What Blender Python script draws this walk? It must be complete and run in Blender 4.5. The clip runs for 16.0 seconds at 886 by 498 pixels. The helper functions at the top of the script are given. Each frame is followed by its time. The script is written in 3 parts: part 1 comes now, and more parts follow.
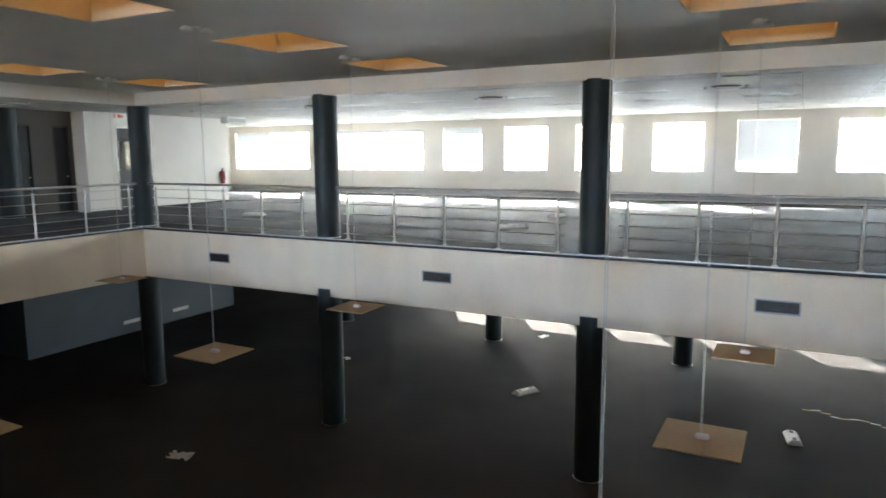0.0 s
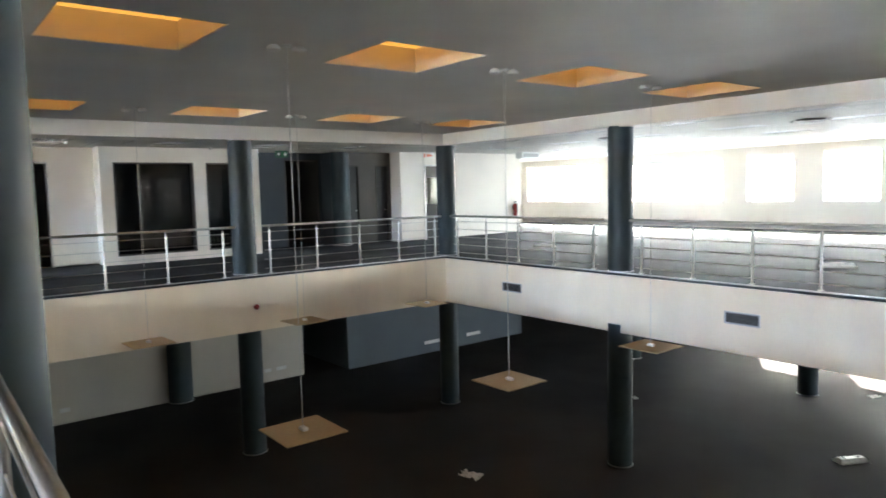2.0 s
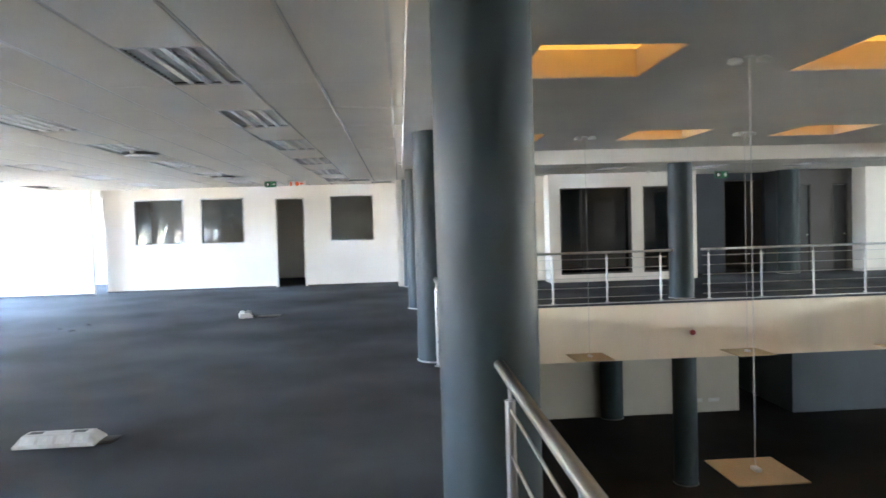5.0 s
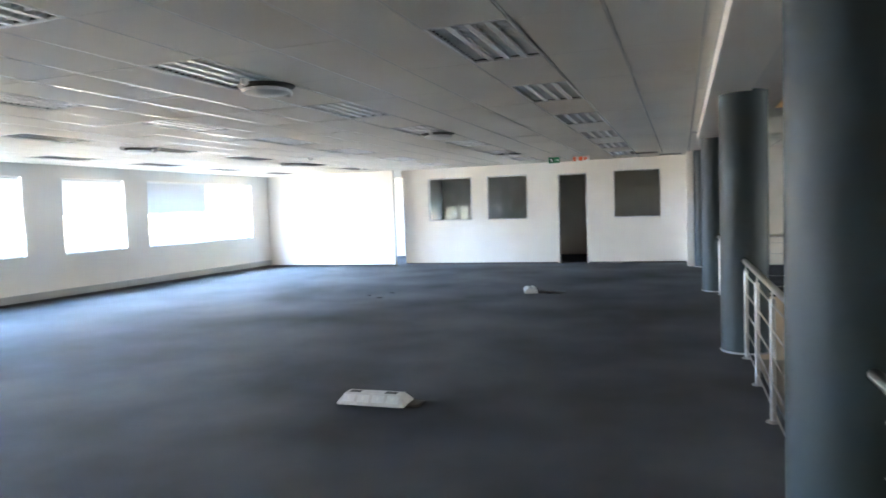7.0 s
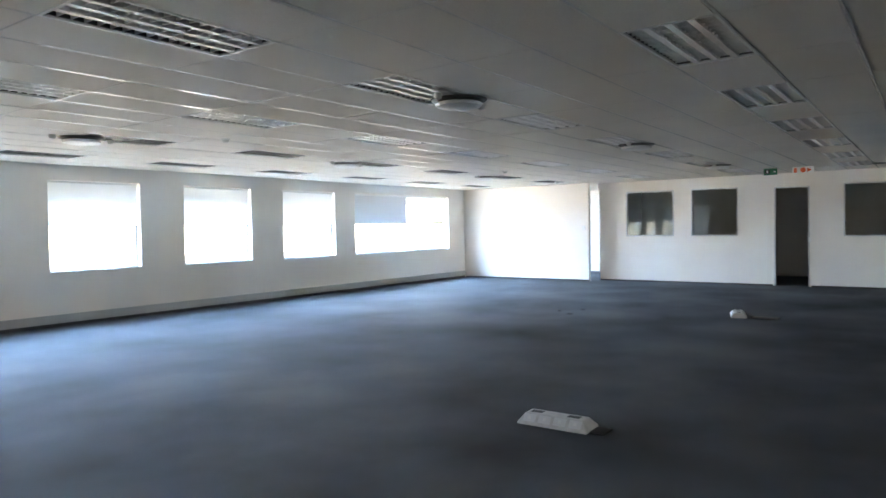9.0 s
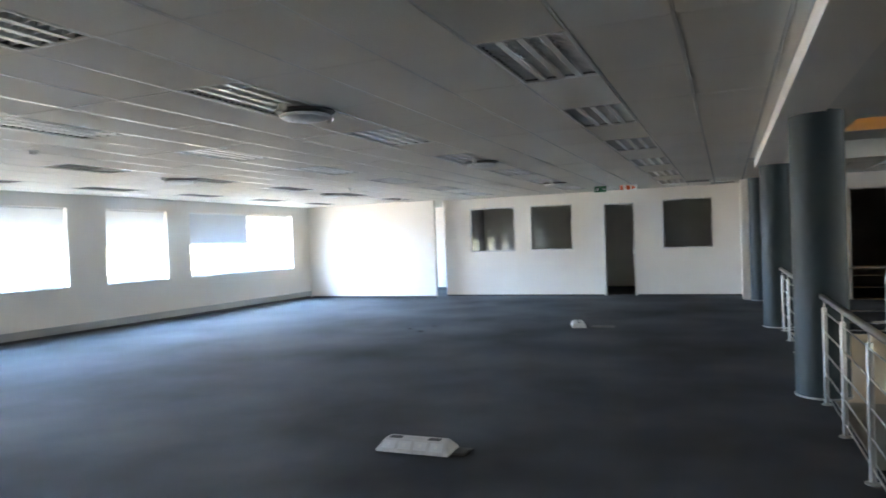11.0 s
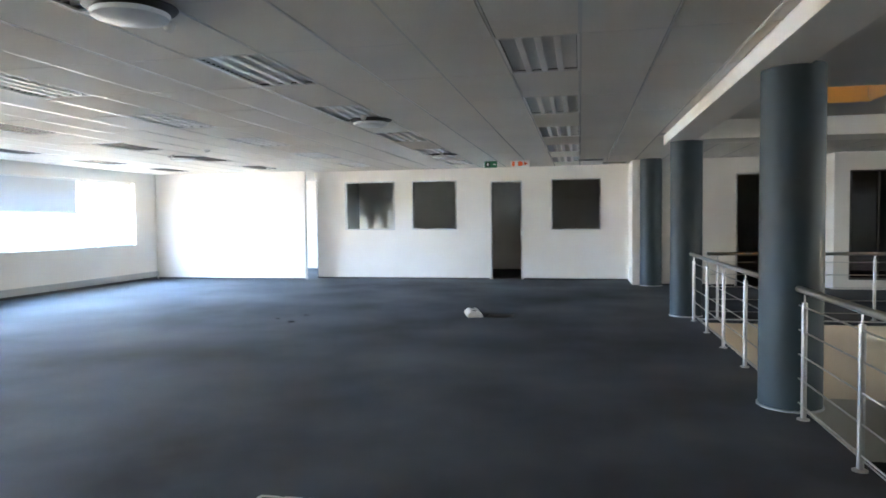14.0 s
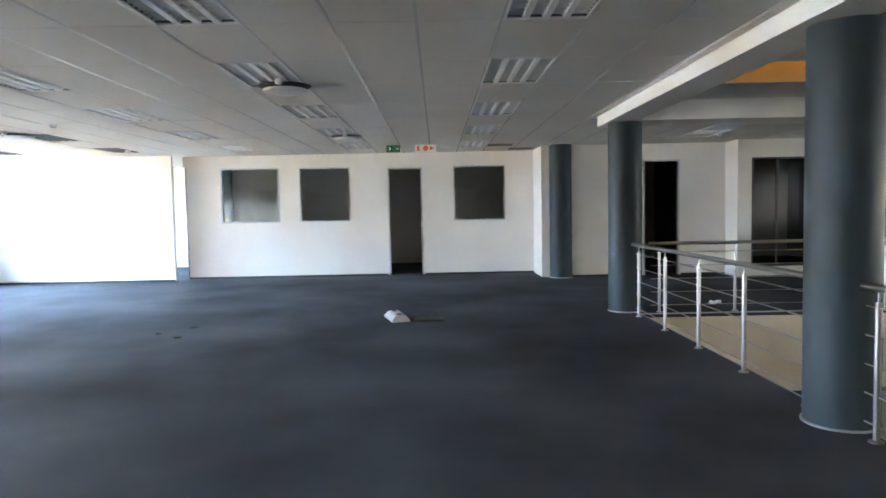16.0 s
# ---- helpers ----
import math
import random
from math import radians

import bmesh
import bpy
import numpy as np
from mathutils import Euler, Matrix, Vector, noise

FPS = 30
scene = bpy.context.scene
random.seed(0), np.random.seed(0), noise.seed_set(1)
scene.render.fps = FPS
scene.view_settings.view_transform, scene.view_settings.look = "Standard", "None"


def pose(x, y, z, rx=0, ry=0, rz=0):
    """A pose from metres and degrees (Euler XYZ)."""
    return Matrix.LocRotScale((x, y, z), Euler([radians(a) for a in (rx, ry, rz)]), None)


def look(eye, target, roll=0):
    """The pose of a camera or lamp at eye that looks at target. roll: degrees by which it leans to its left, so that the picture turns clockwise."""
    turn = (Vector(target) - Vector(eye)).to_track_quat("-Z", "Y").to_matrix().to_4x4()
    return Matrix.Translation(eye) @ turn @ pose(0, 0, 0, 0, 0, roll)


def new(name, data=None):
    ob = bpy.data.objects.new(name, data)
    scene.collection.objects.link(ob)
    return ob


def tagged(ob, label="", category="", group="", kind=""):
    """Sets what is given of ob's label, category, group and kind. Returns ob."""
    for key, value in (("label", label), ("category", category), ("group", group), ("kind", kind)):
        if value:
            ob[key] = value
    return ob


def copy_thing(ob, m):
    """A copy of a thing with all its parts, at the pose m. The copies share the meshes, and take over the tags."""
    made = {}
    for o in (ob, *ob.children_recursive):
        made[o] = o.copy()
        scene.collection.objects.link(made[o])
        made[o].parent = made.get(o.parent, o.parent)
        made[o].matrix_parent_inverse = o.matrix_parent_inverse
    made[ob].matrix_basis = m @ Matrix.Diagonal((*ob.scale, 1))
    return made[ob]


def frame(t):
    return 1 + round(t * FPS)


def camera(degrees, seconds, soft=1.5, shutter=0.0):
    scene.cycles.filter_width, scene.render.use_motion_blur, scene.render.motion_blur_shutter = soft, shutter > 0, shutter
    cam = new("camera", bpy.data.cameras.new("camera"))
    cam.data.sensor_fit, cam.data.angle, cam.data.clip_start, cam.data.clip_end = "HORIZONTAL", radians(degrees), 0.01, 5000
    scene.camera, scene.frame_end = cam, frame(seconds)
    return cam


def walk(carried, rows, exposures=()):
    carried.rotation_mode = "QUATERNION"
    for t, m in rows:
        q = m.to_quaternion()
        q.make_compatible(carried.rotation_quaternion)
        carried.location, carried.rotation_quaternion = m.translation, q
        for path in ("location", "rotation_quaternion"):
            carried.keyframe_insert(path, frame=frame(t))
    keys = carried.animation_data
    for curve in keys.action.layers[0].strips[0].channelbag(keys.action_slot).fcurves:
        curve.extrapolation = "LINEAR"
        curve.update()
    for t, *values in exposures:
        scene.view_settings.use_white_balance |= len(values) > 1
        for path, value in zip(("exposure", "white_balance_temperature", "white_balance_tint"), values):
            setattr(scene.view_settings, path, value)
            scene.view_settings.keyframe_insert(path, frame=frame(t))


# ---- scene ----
cam = camera(66.4, 16.0, soft=1.6, shutter=0.35)
EXPOSURES = [(0.0, 3.78), (1.5, 4.18), (3.5, 4.7), (6.0, 4.45), (6.5, 4.22), (8.2, 3.58), (10.5, 3.40), (12.0, 3.62), (14.0, 3.79), (16.0, 3.94)]
PATH = [
    (0, (-0.06, 0.446, 1.583), (-0.983, 2.198, 1.303), -0.4),
    (0.5, (-0.079, 0.413, 1.602), (-1.16, 2.076, 1.345), -1.4),
    (1, (-0.135, 0.44, 1.601), (-1.384, 1.991, 1.415), -2.6),
    (1.5, (-0.225, 0.443, 1.585), (-1.642, 1.842, 1.403), -2.3),
    (2, (-0.233, 0.441, 1.596), (-1.794, 1.68, 1.422), -1.4),
    (2.5, (-0.236, 0.416, 1.587), (-1.919, 1.485, 1.426), -1.4),
    (3, (-0.249, 0.404, 1.584), (-2.043, 1.273, 1.419), -1.2),
    (3.5, (-0.284, 0.371, 1.572), (-2.168, 1.024, 1.415), -0.8),
    (3.7, (-0.286, 0.393, 1.557), (-2.2, 0.956, 1.412), -0.9),
    (6, (-0.429, 0.065, 1.584), (-2.418, -0.117, 1.48), -2.8),
    (6.5, (-0.491, 0.028, 1.577), (-2.446, -0.37, 1.43), -3.3),
    (7, (-0.588, 0.033, 1.577), (-2.47, -0.634, 1.463), -2.0),
    (7.5, (-0.686, 0.042, 1.585), (-2.494, -0.808, 1.496), -1.0),
    (8, (-0.725, 0.05, 1.583), (-2.396, -1.046, 1.491), -0.8),
    (8.2, (-0.73, 0.055, 1.59), (-2.352, -1.112, 1.505), -0.7),
    (10.3, (-0.879, -0.098, 1.571), (-2.538, -1.214, 1.575), -1.1),
    (10.5, (-0.889, -0.113, 1.586), (-2.613, -1.128, 1.612), -1.3),
    (11, (-0.953, -0.166, 1.581), (-2.797, -0.94, 1.561), -2.0),
    (11.5, (-1.127, -0.197, 1.572), (-3.043, -0.769, 1.544), -1.7),
    (12, (-1.343, -0.233, 1.558), (-3.27, -0.764, 1.499), 0.3),
    (12.5, (-1.589, -0.367, 1.559), (-3.521, -0.878, 1.493), 0.6),
    (13, (-1.851, -0.575, 1.559), (-3.8, -1.015, 1.464), 0.7),
    (13.5, (-2.175, -0.758, 1.55), (-4.117, -1.233, 1.495), -0.0),
    (14, (-2.464, -1.005, 1.515), (-4.422, -1.401, 1.428), -0.6),
    (14.5, (-2.777, -1.298, 1.542), (-4.754, -1.574, 1.417), -1.5),
    (15, (-3.1, -1.539, 1.532), (-5.084, -1.76, 1.413), -1.1),
    (15.5, (-3.446, -1.818, 1.501), (-5.441, -1.904, 1.379), -1.0),
    (16, (-3.758, -2.081, 1.5), (-5.754, -2.065, 1.382), -1.1),
]
walk(cam, [(t, look(eye, target, roll)) for t, eye, target, roll in PATH], EXPOSURES)

# ---- world, sun, daylight ----
# The sun stands north-west of the building, 29 degrees up.
SUN_WAY = Vector((0.62, -1.0, -0.66)).normalized()
sky_world = bpy.data.worlds.new("sky")
scene.world = sky_world
sky_world.use_nodes = True
wn = sky_world.node_tree.nodes
wn.clear()
w_out = wn.new("ShaderNodeOutputWorld")
w_bg = wn.new("ShaderNodeBackground")
w_sky = wn.new("ShaderNodeTexSky")
w_sky.sky_type = "NISHITA"
w_sky.sun_disc = False
w_sky.sun_elevation = math.asin(-SUN_WAY.z)
w_sky.sun_rotation = math.atan2(-SUN_WAY.x, -SUN_WAY.y)
w_bg.inputs["Strength"].default_value = 0.14
sky_world.node_tree.links.new(w_sky.outputs[0], w_bg.inputs[0])
sky_world.node_tree.links.new(w_bg.outputs[0], w_out.inputs[0])
sun_data = bpy.data.lights.new("sun", "SUN")
sun_data.energy, sun_data.angle, sun_data.color = 3.8, radians(0.6), (1.0, 0.95, 0.86)
sun_lamp = new("sun", sun_data)
sun_lamp.matrix_world = look((0, 60, 40), Vector((0, 60, 40)) + SUN_WAY)

# ---- plan, in metres ----
SOUTH, NORTH, EAST, WEST = -12.25, 23.3, 12.5, -22.9
VS, VN, VW, VE = 0.70, 10.69, -13.05, 7.35      # edges of the void
CEIL, SOFFIT, VCEIL, ROOF = 2.80, 2.66, 2.93, 3.16
LOW = -3.72
LOWCEIL = -0.72
SILL, HEAD = 0.93, 2.53
OFFICE = -19.36                                  # face of the office partition
S_WINDOWS = [(-18.05, -13.82), (-13.10, -11.40), (-10.49, -8.82), (-7.89, -6.22), (-5.30, -3.65), (-2.70, -1.05), (-0.10, 1.55), (2.50, 4.15), (5.10, 6.75), (7.7, 9.35)]
N_WINDOWS = [(-22.58, -18.45), (-16.95, -12.95), (-12.06, -10.48), (-9.57, -7.96), (-6.95, -5.37), (-4.37, -2.79), (-1.86, -0.18), (0.82, 2.40), (3.35, 4.93), (5.90, 7.48), (8.45, 10.03)]
COLS_SOUTH = [-13.36, -8.27, -3.50, 1.75, 6.95]
COLS_NORTH = [-13.22, -8.05, -2.88, 2.30, 7.30]
COL_R = 0.235


def window_light(x0, x1, y, z0, z1, facing, tilt, radiance, colour, spread=180):
    """Daylight in one window: tilt below zero for the sky's light, above for light off the ground."""
    d = bpy.data.lights.new("daylight", "AREA")
    d.shape, d.size, d.size_y = "RECTANGLE", x1 - x0, z1 - z0
    d.energy = radiance * math.pi * (x1 - x0) * (z1 - z0)
    d.color = colour
    d.spread = radians(spread)
    ob = new("daylight", d)
    c = Vector(((x0 + x1) / 2, y, (z0 + z1) / 2))
    ob.matrix_world = look(c, c + Vector((0, facing, tilt)))
    return ob


SKY_BLUE, GROUND_WARM = (0.35, 0.60, 1.0), (1.0, 0.86, 0.68)
for a, b in [(-22.4, -19.9)] + S_WINDOWS:
    window_light(a, b, SOUTH - 0.90, SILL, HEAD, 1, -1.2, 6.0, SKY_BLUE, 109)
    window_light(a, b, SOUTH - 0.72, SILL, HEAD, 1, 0.8, 1.6, GROUND_WARM, 180)
for a, b in N_WINDOWS:
    window_light(a, b, NORTH + 0.27, SILL, HEAD, -1, 0.0, 0.75, (0.80, 0.90, 1.0))
for a, b in N_WINDOWS[2:]:
    window_light(a, b, NORTH + 0.27, LOW + 0.9, LOW + 2.8, -1, 0.0, 0.35, (0.80, 0.90, 1.0))


# ---- materials ----
def material(name, colour, rough=0.6, metal=0.0, grain=0.0, grain_scale=60.0, stain=0.0, stain_scale=1.2, bump=0.0, bump_scale=200.0, spec=0.5, sheen=0.0, rough_var=0.0, stretch=None):
    m = bpy.data.materials.new(name)
    m.use_nodes = True
    nt = m.node_tree
    n, l = nt.nodes, nt.links
    p = n["Principled BSDF"]
    p.inputs["Roughness"].default_value = rough
    p.inputs["Metallic"].default_value = metal
    p.inputs["Specular IOR Level"].default_value = spec
    if sheen:
        p.inputs["Sheen Weight"].default_value = sheen
        p.inputs["Sheen Roughness"].default_value = 0.5
    geo = n.new("ShaderNodeNewGeometry")
    src = geo.outputs["Position"]
    if stretch:
        mp = n.new("ShaderNodeMapping")
        mp.inputs["Scale"].default_value = stretch
        l.new(src, mp.inputs["Vector"])
        src = mp.outputs[0]

    def noise_tex(scale, detail=4.0):
        t = n.new("ShaderNodeTexNoise")
        t.inputs["Scale"].default_value = scale
        t.inputs["Detail"].default_value = detail
        l.new(src, t.inputs["Vector"])
        return t

    rgb = n.new("ShaderNodeRGB")
    rgb.outputs[0].default_value = (*colour, 1)
    col = rgb.outputs[0]
    for amount, scale, detail in ((stain, stain_scale, 5.0), (grain, grain_scale, 3.0)):
        if amount:
            t = noise_tex(scale, detail)
            r = n.new("ShaderNodeMapRange")
            r.inputs["From Min"].default_value, r.inputs["From Max"].default_value = 0.3, 0.7
            r.inputs["To Min"].default_value, r.inputs["To Max"].default_value = 1 - amount, 1 + amount
            l.new(t.outputs["Fac"], r.inputs["Value"])
            mx = n.new("ShaderNodeVectorMath")
            mx.operation = "SCALE"
            l.new(col, mx.inputs[0])
            l.new(r.outputs[0], mx.inputs["Scale"])
            col = mx.outputs[0]
    l.new(col, p.inputs["Base Color"])
    if rough_var:
        t = noise_tex(3.0)
        r = n.new("ShaderNodeMapRange")
        r.inputs["To Min"].default_value, r.inputs["To Max"].default_value = rough - rough_var, rough + rough_var
        l.new(t.outputs["Fac"], r.inputs["Value"])
        l.new(r.outputs[0], p.inputs["Roughness"])
    if bump:
        t = noise_tex(bump_scale)
        b = n.new("ShaderNodeBump")
        b.inputs["Strength"].default_value = bump
        b.inputs["Distance"].default_value = 0.004
        l.new(t.outputs["Fac"], b.inputs["Height"])
        l.new(b.outputs[0], p.inputs["Normal"])
    return m


def glass(name, tint=(0.92, 0.96, 0.96), rough=0.0):
    m = bpy.data.materials.new(name)
    m.use_nodes = True
    p = m.node_tree.nodes["Principled BSDF"]
    p.inputs["Base Color"].default_value = (*tint, 1)
    p.inputs["Roughness"].default_value = rough
    p.inputs["Transmission Weight"].default_value = 1.0
    p.inputs["IOR"].default_value = 1.45
    return m


def translucent(name, colour, share=0.6):
    m = bpy.data.materials.new(name)
    m.use_nodes = True
    n, l = m.node_tree.nodes, m.node_tree.links
    n.clear()
    out, mix = n.new("ShaderNodeOutputMaterial"), n.new("ShaderNodeMixShader")
    tr, di = n.new("ShaderNodeBsdfTranslucent"), n.new("ShaderNodeBsdfDiffuse")
    for s in (tr, di):
        s.inputs["Color"].default_value = (*colour, 1)
    mix.inputs[0].default_value = share
    l.new(di.outputs[0], mix.inputs[1])
    l.new(tr.outputs[0], mix.inputs[2])
    l.new(mix.outputs[0], out.inputs[0])
    return m


M_WALL = material("white_wall_paint", (0.80, 0.755, 0.69), 0.6, stain=0.04, stain_scale=0.8, grain=0.02, bump=0.08, bump_scale=150)
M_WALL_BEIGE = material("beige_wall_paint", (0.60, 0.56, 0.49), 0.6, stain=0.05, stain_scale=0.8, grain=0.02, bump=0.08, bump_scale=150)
M_FASCIA = material("cream_fascia_paint", (0.86, 0.755, 0.60), 0.55, stain=0.06, stain_scale=1.5, stretch=(1, 1, 0.3), grain=0.02, bump=0.08, bump_scale=120)
# Beige wall colour darkened to taupe, as little light reaches that recess.
M_TAUPE = material("shaded_wall_taupe", (0.11, 0.098, 0.088), 0.6, stain=0.06, grain=0.03)
M_LOBBY = material("dark_blue_lobby_paint", (0.045, 0.057, 0.07), 0.5, stain=0.06, grain=0.03)
M_WALL_BLUE = material("slate_blue_paint", (0.10, 0.125, 0.15), 0.55, stain=0.06, grain=0.03, bump=0.06)
M_COLUMN = material("grey_blue_column_paint", (0.034, 0.051, 0.058), 0.48, spec=0.3, stain=0.05, stain_scale=2.0, grain=0.02, bump=0.04, bump_scale=90, rough_var=0.05)
M_CARPET_LOW = material("dark_charcoal_carpet", (0.042, 0.040, 0.039), 0.9, stain=0.2, stain_scale=0.5, grain=0.2, grain_scale=220, bump=0.5, bump_scale=350, spec=0.05)
M_CARPET = material("charcoal_carpet", (0.053, 0.060, 0.067), 0.85, stain=0.72, stain_scale=0.5, grain=0.25, grain_scale=220, bump=0.6, bump_scale=350, spec=0.25)
M_TILE = material("ceiling_tile", (0.69, 0.66, 0.60), 0.8, stain=0.05, stain_scale=0.7, grain=0.06, grain_scale=120, bump=0.15, bump_scale=160)
M_TBAR = material("ceiling_grid_white", (0.82, 0.81, 0.78), 0.16, spec=0.8)
M_PLASTER = material("plaster_ceiling_paint", (0.69, 0.665, 0.62), 0.6, stain=0.07, stain_scale=0.7, grain=0.02, bump=0.05)
M_WELL = material("skylight_well_paint", (0.62, 0.55, 0.45), 0.5, stain=0.05)
M_AMBER = translucent("amber_skylight_sheet", (0.30, 0.20, 0.080), 0.8)
M_STEEL = material("brushed_stainless_steel", (0.56, 0.55, 0.53), 0.33, metal=1.0, grain=0.06, grain_scale=90, rough_var=0.08)
M_ALU = material("aluminium_trim", (0.60, 0.60, 0.60), 0.35, metal=0.9, grain=0.03)
M_FRAME = material("white_window_frame", (0.72, 0.72, 0.70), 0.4, stain=0.04)
M_DARKFRAME = material("dark_brown_frame", (0.05, 0.045, 0.04), 0.45)
M_SKIRT = material("black_skirting", (0.02, 0.02, 0.022), 0.5)
M_TRUNK = material("grey_skirting_trunking", (0.42, 0.42, 0.41), 0.45, stain=0.05)
M_GLASS = glass("clear_glass")
M_TINTED = glass("grey_tinted_glass", (0.30, 0.33, 0.35))
M_BLIND = translucent("blind_slat", (0.78, 0.79, 0.79), 0.07)
M_BLIND_GREY = material("grey_blind_slat", (0.52, 0.54, 0.56), 0.5, grain=0.04)
M_PLY = material("tan_plywood", (0.47, 0.355, 0.20), 0.65, stain=0.07, stain_scale=2.0, grain=0.06, grain_scale=30, bump=0.05)
M_PLASTIC = material("white_plastic", (0.72, 0.72, 0.70), 0.4, stain=0.05, stain_scale=8)
M_OFFWHITE = material("dirty_white_plastic", (0.60, 0.59, 0.56), 0.5, stain=0.12, stain_scale=14)
M_BLACK = material("black_plastic", (0.012, 0.012, 0.013), 0.45)
# Lack of light in the closed rooms is put into this dark colour.
M_DARKROOM = material("unlit_room_shade", (0.07, 0.068, 0.065), 0.7, stain=0.06)
M_RED = material("red_enamel", (0.28, 0.022, 0.016), 0.35)
M_GREEN = material("green_sign", (0.02, 0.16, 0.07), 0.5)
M_ORANGE = material("red_orange_sign", (0.75, 0.13, 0.04), 0.5)
M_SIGNWHITE = material("sign_white", (0.8, 0.8, 0.76), 0.5)
M_LOUVRE = material("satin_aluminium_louvre", (0.86, 0.86, 0.85), 0.35, grain=0.03)
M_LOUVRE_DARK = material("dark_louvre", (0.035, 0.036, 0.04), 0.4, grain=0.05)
# Housing colour darkened to carry the shade between the louvre bars.
M_REFLECT = material("shade_toned_reflector", (0.13, 0.13, 0.13), 0.4)
M_TUBE = material("fluorescent_tube", (0.75, 0.75, 0.72), 0.2)
M_SCRAP = material("dark_scrap", (0.02, 0.02, 0.022), 0.7, stain=0.2, stain_scale=30)
M_PAPER = material("crumpled_paper", (0.7, 0.69, 0.66), 0.7, stain=0.1, stain_scale=20)
M_GROUND = material("outside_paving", (0.28, 0.27, 0.25), 0.8, stain=0.2, stain_scale=0.3, grain=0.1)
M_ROOF = material("roof_screed", (0.35, 0.34, 0.32), 0.8, stain=0.1)


# ---- building helpers ----
def mesh_of(name, bm, mats, smooth=False):
    me = bpy.data.meshes.new(name)
    bmesh.ops.recalc_face_normals(bm, faces=bm.faces)
    if smooth:
        for f in bm.faces:
            f.smooth = True
    bm.to_mesh(me)
    bm.free()
    for m in mats if isinstance(mats, (list, tuple)) else [mats]:
        me.materials.append(m)
    if smooth:
        me.set_sharp_from_angle(angle=radians(40))
    return me


def part(name, bm, mat, parent=None, label="", smooth=False):
    ob = new(name, mesh_of(name, bm, mat, smooth))
    if parent is not None:
        ob.parent = parent
    if label:
        ob["label"] = label
    return ob


def thing(name, label, category, group="", kind="", at=(0, 0, 0)):
    ob = new(name)
    ob.empty_display_size = 0.1
    ob.location = at
    return tagged(ob, label, category, group, kind)


def box(bm, x0, x1, y0, y1, z0, z1, bevel=0.0):
    vs = [bm.verts.new(c) for c in ((x0, y0, z0), (x1, y0, z0), (x1, y1, z0), (x0, y1, z0), (x0, y0, z1), (x1, y0, z1), (x1, y1, z1), (x0, y1, z1))]
    fs = [bm.faces.new([vs[i] for i in q]) for q in ((3, 2, 1, 0), (4, 5, 6, 7), (0, 1, 5, 4), (1, 2, 6, 5), (2, 3, 7, 6), (3, 0, 4, 7))]
    if bevel:
        bmesh.ops.bevel(bm, geom=list({e for f in fs for e in f.edges}), offset=bevel, segments=2, affect="EDGES")
    return vs


def boxed(*a, bevel=0.0):
    bm = bmesh.new()
    box(bm, *a, bevel=bevel)
    return bm


def rod(bm, a, b, r, sides=12, r2=None):
    a, b = Vector(a), Vector(b)
    m = Matrix.Translation((a + b) / 2) @ (b - a).to_track_quat("Z", "Y").to_matrix().to_4x4()
    bmesh.ops.create_cone(bm, cap_ends=True, segments=sides, radius1=r, radius2=r if r2 is None else r2, depth=(b - a).length, matrix=m)
    return bm


def lathe(bm, profile, centre, sides=32):
    """A turned body: profile of (radius, height)."""
    rings = []
    for r, h in profile:
        rings.append([bm.verts.new((centre[0] + r * math.cos(2 * math.pi * i / sides), centre[1] + r * math.sin(2 * math.pi * i / sides), centre[2] + h)) for i in range(sides)])
    for p, q in zip(rings, rings[1:]):
        for i in range(sides):
            j = (i + 1) % sides
            bm.faces.new((p[i], p[j], q[j], q[i]))
    bm.faces.new(rings[0][::-1])
    bm.faces.new(rings[-1])
    return bm


def holed(axis, w0, w1, u0, u1, v0, v1, holes=()):
    """A slab across one axis, with rectangular holes (ua, ub, va, vb) right through it."""
    us = sorted({u0, u1, *(min(max(h[i], u0), u1) for h in holes for i in (0, 1))})
    vs = sorted({v0, v1, *(min(max(h[i], v0), v1) for h in holes for i in (2, 3))})
    solid = {}
    for i in range(len(us) - 1):
        for j in range(len(vs) - 1):
            u, v = (us[i] + us[i + 1]) / 2, (vs[j] + vs[j + 1]) / 2
            solid[i, j] = not any(a < u < b and c < v < d for a, b, c, d in holes)
    bm, made = bmesh.new(), {}

    def vert(i, j, w):
        if (i, j, w) not in made:
            p = {"x": (w, us[i], vs[j]), "y": (us[i], w, vs[j]), "z": (us[i], vs[j], w)}[axis]
            made[i, j, w] = bm.verts.new(p)
        return made[i, j, w]

    for (i, j), yes in solid.items():
        if not yes:
            continue
        for w in (w0, w1):
            bm.faces.new([vert(i, j, w), vert(i + 1, j, w), vert(i + 1, j + 1, w), vert(i, j + 1, w)])
        for di, dj, e in ((-1, 0, ((i, j), (i, j + 1))), (1, 0, ((i + 1, j), (i + 1, j + 1))), (0, -1, ((i, j), (i + 1, j))), (0, 1, ((i, j + 1), (i + 1, j + 1)))):
            if not solid.get((i + di, j + dj), False):
                bm.faces.new([vert(*e[0], w0), vert(*e[1], w0), vert(*e[1], w1), vert(*e[0], w1)])
    return bm


def structure(name, bm, mat, label, category):
    return tagged(part(name, bm, mat), label, category, kind="structure")


